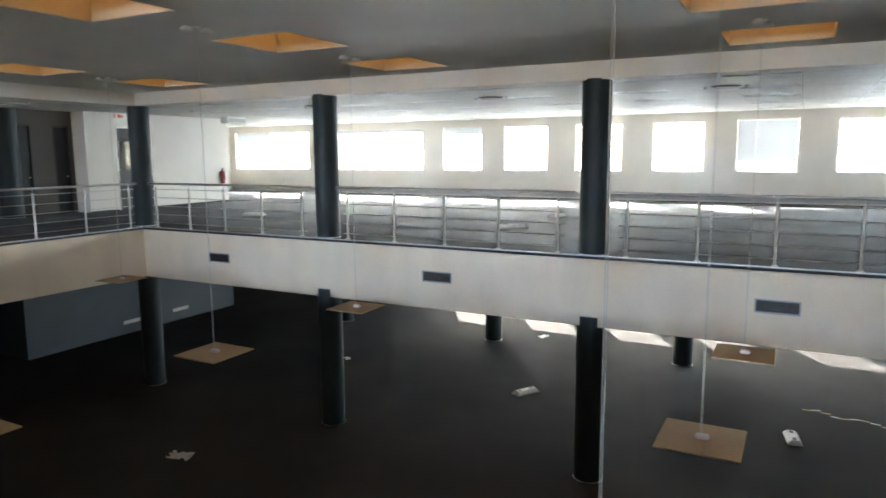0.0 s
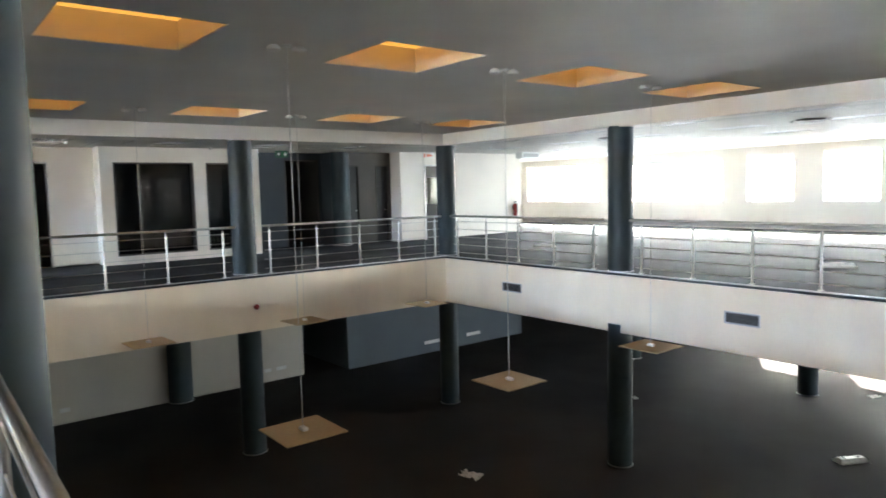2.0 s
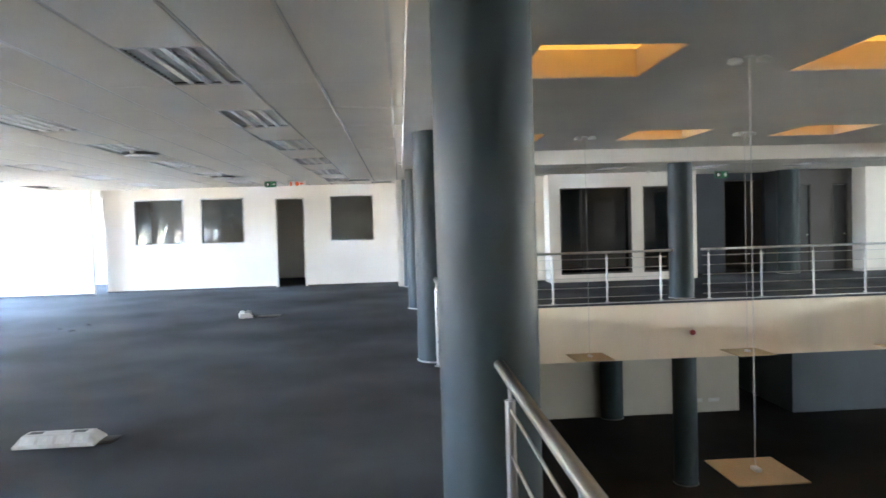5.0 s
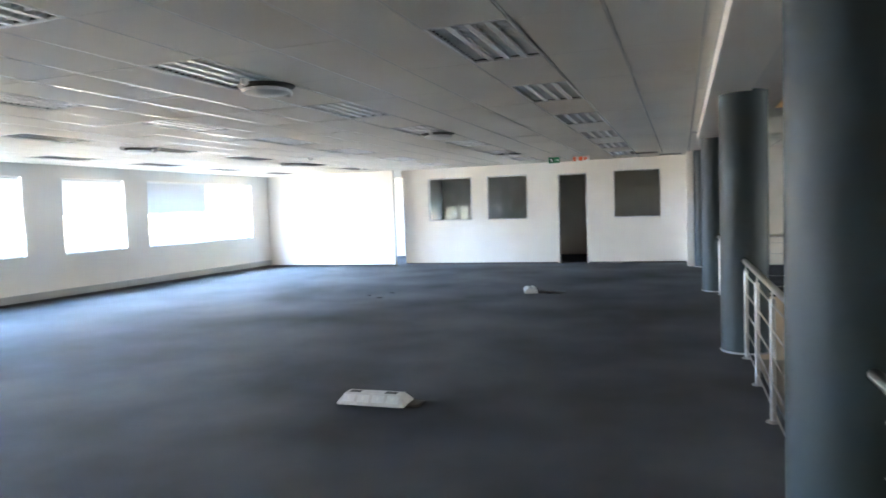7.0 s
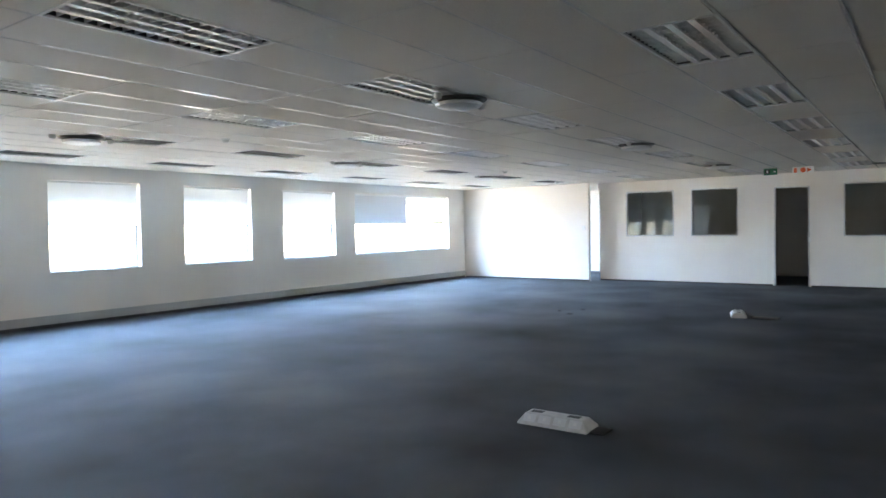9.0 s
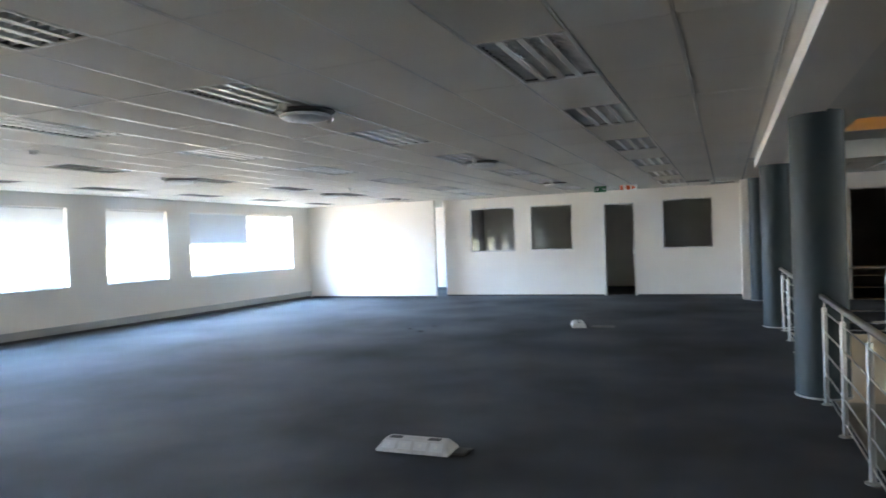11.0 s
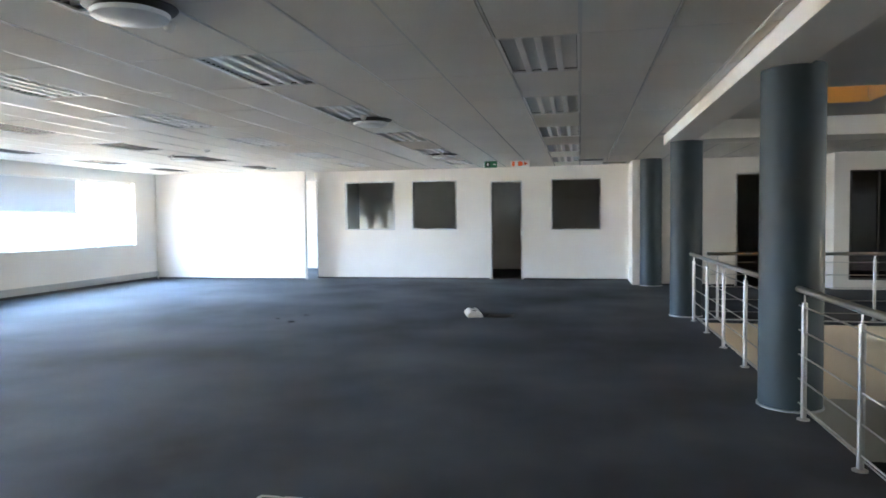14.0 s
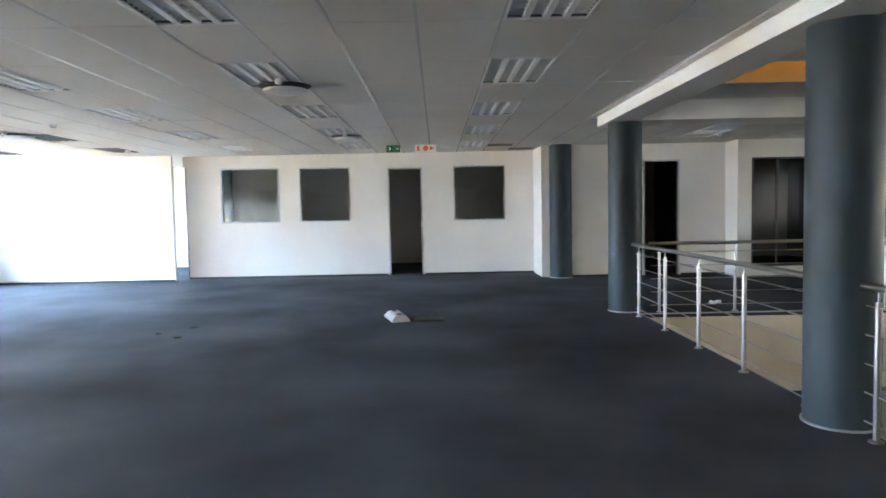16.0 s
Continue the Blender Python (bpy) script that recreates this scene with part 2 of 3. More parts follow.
# ---- floors ----
VOID = (VW, VE, VS, VN)
structure("floor", holed("z", -0.06, 0.0, WEST, EAST, SOUTH, NORTH, [VOID]), M_CARPET, "worn charcoal carpet with darker patches, upper floor", "floor")
structure("slab", holed("z", LOWCEIL, -0.065, WEST, EAST, SOUTH, NORTH, [(VW - 0.22, VE + 0.22, VS - 0.22, VN + 0.22)]), M_PLASTER, "painted concrete floor slab seen from below", "slab")
structure("floor_lower", boxed(WEST, EAST, SOUTH, NORTH, LOW - 0.2, LOW), M_CARPET_LOW, "dark charcoal carpet on the lower floor", "floor")
FB = -1.13
fas = thing("fascia", "cream painted downstand edge around the atrium void", "fascia", kind="structure")
part("fascia_north", boxed(VW - 0.2, VE + 0.2, VN, VN + 0.215, FB, -0.064), M_FASCIA, fas)
part("fascia_south", boxed(VW - 0.2, VE + 0.2, VS - 0.215, VS, FB, -0.064), M_FASCIA, fas)
part("fascia_west", boxed(VW - 0.215, VW, VS + 0.002, VN - 0.002, FB, -0.064), M_FASCIA, fas)
part("fascia_east", boxed(VE, VE + 0.215, VS + 0.002, VN - 0.002, FB, -0.064), M_FASCIA, fas)
# slim metal nosing along the edge of the carpet
nos = thing("edge_trim", "thin grey metal trim along the void edge", "trim", kind="structure")
part("trim_north", boxed(VW, VE, VN - 0.010, VN - 0.002, -0.014, 0.005), M_ALU, nos)
part("trim_south", boxed(VW, VE, VS + 0.002, VS + 0.010, -0.014, 0.005), M_ALU, nos)
part("trim_west", boxed(VW + 0.002, VW + 0.010, VS + 0.014, VN - 0.014, -0.014, 0.005), M_ALU, nos)

# ---- ceilings ----
TX0, TY0 = -4.93, -1.00                          # corner of the tile grid
troffers = []
for i in range(-7, 8):
    x = TX0 - 1.2 - 2.4 * i
    for j in range(5):
        y = TY0 - 0.6 - 2.4 * j
        if WEST + 4.1 < x < EAST - 1.4 and y > SOUTH + 0.3:
            troffers.append((x, y))
for i in range(-7, 8):
    x = TX0 - 1.2 - 2.4 * i
    for y in (12.15, 14.55, 16.95, 19.35, 21.75):
        if WEST + 6.5 < x < EAST - 1.4:
            troffers.append((x, y))
for y in (2.55, 4.95, 7.35, 9.75):
    troffers.append((-16.4, y))
BULK = (VW - 0.75, VE + 0.75, VS - 0.39, VN + 0.45)
holes = [BULK] + [(x, x + 1.2, y, y + 0.6) for x, y in troffers]
structure("ceiling", holed("z", CEIL + 0.012, ROOF, WEST, EAST, SOUTH, NORTH, holes), M_TBAR, "white suspended ceiling grid of the galleries", "ceiling")
bm = bmesh.new()
for axis_x in range(-16, 16):
    for k in range(-22, 42):
        x, y = TX0 + 1.2 * axis_x, TY0 + 0.6 * k
        cx, cy = x + 0.6, y + 0.3
        x0, x1, y0, y1 = max(x, WEST), min(x + 1.2, EAST), max(y, SOUTH), min(y + 0.6, NORTH)
        if x1 - x0 < 0.05 or y1 - y0 < 0.05:
            continue
        if any(a - 0.02 < cx < b + 0.02 and c - 0.02 < cy < d + 0.02 for a, b, c, d in holes[1:]):
            continue
        if BULK[0] < x1 and x0 < BULK[1] and BULK[2] < y1 and y0 < BULK[3]:
            if BULK[0] < cx < BULK[1] and BULK[2] < cy < BULK[3]:
                if BULK[0] > x0:
                    x1 = BULK[0]
                elif BULK[1] < x1:
                    x0 = BULK[1]
                elif BULK[2] > y0:
                    y1 = BULK[2]
                elif BULK[3] < y1:
                    y0 = BULK[3]
                else:
                    continue
            else:
                if x0 < BULK[0] < x1 and BULK[2] < cy < BULK[3]:
                    x1 = BULK[0]
                elif y0 < BULK[2] < y1:
                    y1 = BULK[2]
                elif y0 < BULK[3] < y1:
                    y0 = BULK[3]
                elif x0 < BULK[1] < x1:
                    x0 = BULK[1]
        if x1 - x0 < 0.05 or y1 - y0 < 0.05:
            continue
        g, gx = 0.014, 0.006
        dz = random.uniform(-0.003, 0.002)
        box(bm, x0 + gx, x1 - gx, y0 + g, y1 - g, CEIL + dz, CEIL + 0.0115)
structure("ceiling_tiles", bm, M_TILE, "grey-white mineral fibre ceiling tiles in a grid", "ceiling")
bm = bmesh.new()
for k in range(-22, 42):
    y = TY0 + 0.6 * k
    if SOUTH < y < NORTH:
        cuts = [(WEST, BULK[0]), (BULK[1], EAST)] if BULK[2] < y < BULK[3] else [(WEST, EAST)]
        for a, b in cuts:
            box(bm, a, b, y - 0.007, y + 0.007, CEIL - 0.002, CEIL + 0.011)
for k in range(-16, 16):
    x = TX0 + 1.2 * k
    if WEST < x < EAST:
        cuts = [(SOUTH, BULK[2]), (BULK[3], NORTH)] if BULK[0] < x < BULK[1] else [(SOUTH, NORTH)]
        for a, b in cuts:
            box(bm, x - 0.004, x + 0.004, a, b, CEIL + 0.001, CEIL + 0.0105)
structure("ceiling_grid", bm, M_TBAR, "white metal ceiling grid bars between the tiles", "ceiling")
# dropped bulkhead around the void
structure("bulkhead", holed("z", SOFFIT, ROOF, *BULK, [VOID]), M_WALL, "white plastered bulkhead beam around the void", "bulkhead")
SKEW = 0.062                                     # the rows of skylights and boards drift a little east on their way north
SKYLIGHTS = [(x + SKEW * (y - 1.95), y) for x in (-11.30, -6.12, -0.86, 4.30) for y in (1.95, 4.53, 7.12, 9.55)]
WELL = 0.27
structure("void_ceiling", holed("z", VCEIL, VCEIL + WELL, VW - 0.002, VE + 0.002, VS - 0.002, VN + 0.002, [(x - 0.6, x + 0.6, y - 0.6, y + 0.6) for x, y in SKYLIGHTS]), M_PLASTER, "grey painted plaster ceiling with square skylight wells", "ceiling")
structure("roof", holed("z", ROOF + 0.004, ROOF + 0.2, WEST - 0.4, EAST + 0.4, SOUTH - 0.4, NORTH + 0.4, [(VW - 0.05, VE + 0.05, VS - 0.05, VN + 0.05)]), M_ROOF, "flat concrete roof", "roof")
for x, y in SKYLIGHTS:
    sk = thing("skylight", "square skylight with an amber translucent sheet and cream lining", "skylight", "skylights over the void", "structure", at=(x, y, VCEIL))
    for s in (-1, 1):
        a, b = min(s * 0.598, s * 0.583), max(s * 0.598, s * 0.583)
        part("lining", boxed(a, b, -0.598, 0.598, 0.004, WELL - 0.006), M_WELL, sk)
        part("lining", boxed(-0.582, 0.582, a, b, 0.004, WELL - 0.006), M_WELL, sk)
    part("pane", boxed(-0.63, 0.63, -0.63, 0.63, WELL + 0.004, WELL + 0.014), M_AMBER, sk, "amber translucent sheet")

# ---- outer walls ----
T = 0.25
LW = [(a, b, LOW + 0.9, LOW + 2.8) for a, b in N_WINDOWS[2:]]
structure("wall_south", holed("y", SOUTH - T, SOUTH, WEST - T, EAST + T, LOW - 0.2, ROOF, [(a, b, SILL, HEAD) for a, b in S_WINDOWS] + [(-22.4, -19.9, SILL, HEAD)]), M_WALL, "white painted outer wall with a row of windows", "wall")
structure("wall_north", holed("y", NORTH, NORTH + T, WEST - T, EAST + T, LOW - 0.2, ROOF, [(a, b, SILL, HEAD) for a, b in N_WINDOWS] + LW), M_WALL, "white painted outer wall with a row of windows", "wall")
structure("wall_west", boxed(WEST - T, WEST, SOUTH + 0.002, NORTH - 0.002, LOW - 0.2, ROOF), M_WALL, "white painted outer wall", "wall")
structure("wall_east", boxed(EAST, EAST + T, SOUTH + 0.002, NORTH - 0.002, LOW - 0.2, ROOF), M_WALL, "white painted outer wall", "wall")
structure("ground", holed("z", LOW - 0.4, LOW - 0.25, -400, 400, -400, 400), M_GROUND, "paved ground outside", "ground")

# ---- west partitions, upper floor ----
WT = 0.11
structure("partition_office", holed("x", OFFICE - WT, OFFICE, -7.80, 0.15, 0, CEIL - 0.001, [(-7.02, -5.68, 1.26, 2.51), (-5.22, -4.05, 1.26, 2.50), (-3.19, -2.41, -1, 2.455), (-1.69, -0.50, 1.23, 2.48)]), M_WALL, "white drywall office partition with three internal windows", "wall")
structure("partition_south_office", boxed(-18.92 - WT, -18.92, SOUTH + 0.002, -7.96, 0, CEIL - 0.001), M_WALL, "white drywall partition brightly lit by the windows", "wall")
structure("partition_return", boxed(OFFICE + 0.001, -18.201, 0.15, 0.26, 0, CEIL - 0.001), M_WALL, "white drywall return beside a column", "wall")
structure("partition_store", holed("x", -18.2 - WT, -18.2, 0.262, 4.08, 0, CEIL - 0.001, [(2.33, 3.10, -1, 2.455)]), M_WALL, "white drywall with a dark doorway", "wall")
structure("partition_bay", holed("x", -17.6 - 0.30, -17.6, 4.08, 7.98, 0, CEIL - 0.001, [(4.37, 6.24, 0.20, 2.43), (6.56, 7.72, 0.20, 2.43)]), M_WALL, "white boxed-out partition with large dark windows", "wall")
structure("partition_store_return", boxed(-18.199, -17.901, 4.082, 4.19, 0, CEIL - 0.001), M_WALL, "white drywall return beside the boxed-out partition", "wall")
structure("partition_bay_return", boxed(-18.9, -17.902, 7.86, 7.98, 0, CEIL - 0.001), M_WALL, "white drywall return", "wall")
structure("partition_lobby", holed("x", -18.9 - WT, -18.9, 7.98, 10.55, 0, CEIL - 0.001, [(9.35, 10.45, -1, 2.6)]), M_LOBBY, "dark slate lobby wall with a dark opening", "wall")
structure("partition_lobby_side", boxed(-18.9, -18.15, 10.55, 10.66, 0, CEIL - 0.001), M_LOBBY, "dark slate lobby side wall", "wall")
structure("partition_toilets", holed("x", -18.15 - WT, -18.15, 10.662, 12.60, 0, CEIL - 0.001, [(11.00, 11.42, -1, 2.4), (12.05, 12.48, -1, 2.4)]), M_TAUPE, "recessed beige wall, coloured dark taupe for shade, with two dark doorways", "wall")
structure("partition_box", holed("x", -17.6 - WT, -17.6, 12.60, 17.82, 0, CEIL - 0.001, [(13.55, 14.30, -1, 2.40)]), M_WALL, "white drywall partition with a glazed door", "wall")
structure("partition_box_side", boxed(-18.15, -17.602 - WT, 12.60, 12.71, 0, CEIL - 0.001), M_WALL, "white drywall return", "wall")
# The unseen opening is added to let daylight in behind the glazed door.
structure("partition_box_north", holed("y", 17.71, 17.82, WEST, -17.602 - WT, 0, CEIL - 0.001, [(-21.6, -18.4, 0.95, 2.5)]), M_WALL, "white drywall with an unseen opening added to light the room behind", "wall")
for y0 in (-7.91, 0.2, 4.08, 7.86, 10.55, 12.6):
    structure("partition_back", boxed(WEST + 0.001, (-19.6 if y0 < 5 else -19.2), y0, y0 + 0.1, 0, CEIL - 0.001), M_DARKROOM, "plain dividing wall, coloured dark as in an unlit room", "wall")
structure("partition_jamb", boxed(-19.6, OFFICE - WT - 0.001, -7.91, -7.81, 2.57, CEIL - 0.001), M_WALL, "white drywall over a narrow opening", "wall")

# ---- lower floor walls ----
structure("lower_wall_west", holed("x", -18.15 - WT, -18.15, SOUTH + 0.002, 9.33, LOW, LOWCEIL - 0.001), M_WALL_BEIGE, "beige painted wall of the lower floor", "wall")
structure("lower_wall_blue", holed("x", -17.7 - WT, -17.7, 10.58, 17.90, LOW, LOWCEIL - 0.001), M_WALL_BLUE, "slate blue painted wall of the lower floor", "wall")
structure("lower_wall_blue_side", boxed(-22.8, -17.702 - WT, 10.58, 10.7, LOW, LOWCEIL - 0.001), M_WALL_BLUE, "slate blue painted side wall", "wall")
structure("lower_wall_end", boxed(-22.8, -17.702 - WT, 17.79, 17.90, LOW, LOWCEIL - 0.001), M_WALL, "white painted wall end", "wall")

# ---- columns ----
def column(x, y, z0, z1, r=COL_R, label="round column in grey-blue paint with a steel base ring"):
    c = thing("column", label, "column", "round columns", "structure", at=(x, y, z0))
    b = bmesh.new()
    lathe(b, [(r, 0.0), (r, z1 - z0)], (0, 0, 0), 48)
    part("shaft", b, M_COLUMN, c, smooth=True)
    b = bmesh.new()
    lathe(b, [(r + 0.012, 0.0), (r + 0.012, 0.012), (r + 0.003, 0.016)], (0, 0, 0), 48)
    part("base_ring", b, M_ALU, c, smooth=True)
    return c


for x in COLS_SOUTH:
    column(x, 0.59 if x < -10 else 0.64, 0.0, SOFFIT + 0.02)
    column(x, 0.56, LOW, FB + 0.15)
for x in COLS_NORTH:
    column(x, VN + 0.20, 0.0, SOFFIT + 0.02, 0.23)
    column(x, VN + 0.18, LOW, FB + 0.15, 0.23)
    column(x + 0.45, 17.85, LOW, LOWCEIL, 0.23)
column(-13.42, 5.78, 0.0, SOFFIT + 0.02)
column(-13.42, 5.80, LOW, FB + 0.15)
column(-18.10, 0.54, 0.0, CEIL)
column(-18.15, 10.78, 0.0, CEIL, 0.28)
column(-18.08, 5.77, LOW, LOWCEIL, 0.3)


# ---- steel balustrades ----
RAIL_Z = 0.985


def balustrade(x0, y0, x1, y1, posts):
    """Rail from one end to the other, posts at distances along it."""
    a, b = Vector((x0, y0, 0)), Vector((x1, y1, 0))
    d = (b - a).normalized()
    bal = thing("balustrade", "stainless steel balustrade with five horizontal rods", "railing", "balustrades round the void", at=(x0, y0, 0))
    bm = bmesh.new()
    rod(bm, (0, 0, RAIL_Z - 0.024), (b - a) + Vector((0, 0, RAIL_Z - 0.024)), 0.024, 16)
    part("handrail", bm, M_STEEL, bal, smooth=True)
    for z in (0.10, 0.285, 0.47, 0.655, 0.84):
        bm = bmesh.new()
        rod(bm, d * (posts[0] - 0.12) + Vector((0, 0, z)), d * (posts[-1] + 0.12) + Vector((0, 0, z)), 0.006, 8)
        part("rod", bm, M_STEEL, bal, smooth=True)
    for p in posts:
        o = d * p
        bm = bmesh.new()
        rod(bm, o, o + Vector((0, 0, 0.875)), 0.021, 14)
        po = part("post", bm, M_STEEL, bal, smooth=True)
        bm = bmesh.new()
        rod(bm, o + Vector((0, 0, 0.86)), o + Vector((0, 0, RAIL_Z - 0.03)), 0.007, 8)
        part("pin", bm, M_STEEL, po, smooth=True)
        bm = bmesh.new()
        lathe(bm, [(0.045, 0.0), (0.045, 0.008), (0.03, 0.014), (0.0215, 0.016)], o, 18)
        part("flange", bm, M_STEEL, po, smooth=True)
    return bal


for a, b in zip(COLS_SOUTH, COLS_SOUTH[1:]):
    ry = 0.62 if a < -5 else 0.65
    balustrade(a + 0.26, ry, b - 0.28, ry, [(0.30 if a < -10 else 0.15 if a < -5 else 0.27) + (1.04 if a < -5 else 1.06) * k for k in range(5)])
for a, b in zip(COLS_NORTH, COLS_NORTH[1:]):
    balustrade(a + 0.28, VN + 0.10, b - 0.28, VN + 0.10, [0.25 + 1.02 * k for k in range(5)])
balustrade(VW - 0.10, 0.86, VW - 0.10, 5.50, [0.15 + 1.06 * k for k in range(5)])
balustrade(VW - 0.10, 6.06, VW - 0.10, VN - 0.04, [0.15 + 1.06 * k for k in range(5)])
balustrade(VE + 0.10, 0.86, VE + 0.10, VN - 0.04, [0.15 + 1.06 * k for k in range(10)])


# ---- windows ----
count = 0


def window(x0, x1, y, z0, z1, inward, label, thick=T):
    """A framed window in a wall across y; inward is the side of the room."""
    global count
    count += 1
    w = thing("window_%d" % count, label, "window", "outer windows", "structure", at=((x0 + x1) / 2, y, z0))
    hw, h, o = (x1 - x0) / 2, z1 - z0, -inward * 0.16
    f = 0.045

    def bar(nm, a, b, c, d):
        part(nm, boxed(a, b, o - 0.03, o + 0.03, c, d, bevel=0.004), M_FRAME, w)

    bar("frame", -hw, -hw + f, 0.0, h)
    bar("frame", hw - f, hw, 0.0, h)
    bar("frame", -hw + f, hw - f, 0.0, f)
    bar("frame", -hw + f, hw - f, h - f, h)
    zt = h * 0.52
    bar("transom", -hw + f, hw - f, zt - 0.02, zt + 0.02)
    n = 1 if hw < 1.2 else 3
    step = (2 * hw - 2 * f) / n
    for k in range(n):
        a = -hw + f + k * step
        if k:
            bar("mullion", a - 0.02, a + 0.02, f, h - f)
        for c, d in ((f, zt - 0.02), (zt + 0.02, h - f)):
            p = part("pane", boxed(a + 0.02, a + step - 0.02, o - 0.004, o + 0.004, c, d), M_GLASS, w)
            p.visible_shadow = False
    part("sill", boxed(-hw, hw, min(inward * 0.03, o), max(inward * 0.03, o), -0.0, 0.02), M_FRAME, w)
    return w


def blind(x0, x1, y, z_top, drop, label, mat=None):
    half = 0.0145 if mat else 0.0117
    b = thing("venetian_blind", label, "blind", "window blinds", at=((x0 + x1) / 2, y, z_top))
    if y > 0:
        b.rotation_euler = (0, 0, math.pi)
    hw = (x1 - x0) / 2
    part("headrail", boxed(-hw, hw, -0.02, 0.02, -0.035, 0.0), M_FRAME, b)
    bm = bmesh.new()
    n = int(drop / 0.024)
    for k in range(n):
        z = -0.045 - 0.024 * k
        vs = [bm.verts.new(c) for c in ((-hw, -0.006, z - half), (hw, -0.006, z - half), (hw, 0.006, z + half), (-hw, 0.006, z + half))]
        vs2 = [bm.verts.new((v.co.x, v.co.y + 0.0006, v.co.z - 0.0008)) for v in vs]
        bm.faces.new(vs)
        bm.faces.new(vs2[::-1])
        for i in range(4):
            j = (i + 1) % 4
            bm.faces.new((vs[i], vs2[i], vs2[j], vs[j]))
    s = part("slats", bm, mat or M_BLIND, b)
    s["kind"] = "stuff"
    part("bottom_rail", boxed(-hw, hw, -0.012, 0.012, -drop - 0.065, -drop - 0.04), M_TRUNK, b)
    for sx in (-0.6, 0.6):
        bm = bmesh.new()
        rod(bm, (sx * hw, 0, -0.03), (sx * hw, 0, -drop - 0.04), 0.0012, 6)
        part("cord", bm, M_FRAME, b)


for k, (a, b) in enumerate(S_WINDOWS):
    window(a, b, SOUTH, SILL, HEAD, 1, "white framed window in the outer wall, bright daylight")
    if k == 0:
        blind(a + 2.0, b - 0.03, SOUTH - 0.07, HEAD - 0.005, 0.74, "half lowered grey venetian blind", M_BLIND_GREY)
    else:
        blind(a + 0.02, b - 0.02, SOUTH - 0.07, HEAD - 0.005, 0.76, "half lowered white venetian blind")
for k, (a, b) in enumerate(N_WINDOWS):
    window(a, b, NORTH, SILL, HEAD, -1, "white framed window in the outer wall, bright daylight")
    if k == 0:
        blind(a + 0.03, a + 2.0, NORTH + 0.07, HEAD - 0.005, 1.15, "lowered grey venetian blind", M_BLIND_GREY)
    elif k == 6:
        blind(a + 0.02, b - 0.02, NORTH + 0.07, HEAD - 0.005, 1.2, "lowered grey venetian blind", M_BLIND_GREY)
    elif k in (1, 2):
        blind(a + 0.02, b - 0.02, NORTH + 0.07, HEAD - 0.005, 0.14 if k == 1 else 0.22, "raised grey venetian blind bunched at the window head", M_BLIND_GREY)
for a, b in N_WINDOWS[2:]:
    window(a, b, NORTH, LOW + 0.9, LOW + 2.8, -1, "white framed window of the lower floor")
window(-22.4, -19.9, SOUTH, SILL, HEAD, 1, "white framed window of the corner office")


# ---- skirtings ----
def skirting(x0, x1, y0, y1, h=0.07, mat=None, z=0.0, label="black carpet skirting strip", h0=0.0):
    structure("baseboard", boxed(x0, x1, y0, y1, z + h0, z + h0 + h), mat or M_SKIRT, label, "skirting")


skirting(-18.9, EAST, SOUTH + 0.002, SOUTH + 0.014, 0.05)
structure("trunking", boxed(-18.9, EAST, SOUTH + 0.002, SOUTH + 0.045, 0.055, 0.20, bevel=0.004), M_TRUNK, "grey metal power trunking along the window wall", "trunking")
structure("trunking", boxed(WEST, EAST, NORTH - 0.045, NORTH - 0.002, 0.055, 0.20, bevel=0.004), M_TRUNK, "grey metal power trunking along the window wall", "trunking")
for y0, y1 in ((-7.80, -3.23), (-2.37, 0.14)):
    skirting(OFFICE + 0.002, OFFICE + 0.014, y0, y1, 0.035)
skirting(-18.918, -18.906, SOUTH + 0.05, -7.96, 0.035)
for y0, y1 in ((0.32, 2.30), (3.13, 4.07)):
    skirting(-18.198, -18.186, y0, y1, 0.035)
skirting(-17.598, -17.586, 12.6, 13.5, 0.035)
skirting(-17.598, -17.586, 14.35, 17.82, 0.035)


# ---- internal windows and doors in the partitions ----
def internal_window(x, y0, y1, z0, z1, depth, label, mat=M_GLASS, frame_mat=M_ALU, mullions=()):
    global count
    count += 1
    w = thing("window_%d" % count, label, "internal window", "internal office windows", "structure", at=(x, (y0 + y1) / 2, z0))
    hw, h, f = (y1 - y0) / 2, z1 - z0, 0.03
    for a, b, c, d in ((-hw, -hw + f, 0, h), (hw - f, hw, 0, h), (-hw + f, hw - f, 0, f), (-hw + f, hw - f, h - f, h)):
        part("frame", boxed(-depth - 0.003, 0.010, a, b, c, d), frame_mat, w)
    part("pane", boxed(-depth * 0.5 - 0.003, -depth * 0.5 + 0.003, -hw + f, hw - f, f, h - f), mat, w)
    for m in mullions:
        part("mullion", boxed(-depth * 0.5 - 0.02, -depth * 0.5 + 0.02, m - 0.02, m + 0.02, f, h - f), frame_mat, w)


internal_window(OFFICE, -7.02, -5.68, 1.26, 2.51, WT, "square internal office window, aluminium frame, dark room behind")
internal_window(OFFICE, -5.22, -4.05, 1.26, 2.50, WT, "square internal office window, aluminium frame, dark room behind")
internal_window(OFFICE, -1.69, -0.50, 1.23, 2.48, WT, "square internal office window, aluminium frame, dark room behind")
internal_window(-17.6, 4.37, 6.24, 0.20, 2.43, 0.30, "large dark shopfront pane reflecting the atrium", mat=M_TINTED, frame_mat=M_DARKFRAME, mullions=(-0.35,))
internal_window(-17.6, 6.56, 7.72, 0.20, 2.43, 0.30, "dark shopfront pane beside a column", mat=M_TINTED, frame_mat=M_DARKFRAME)


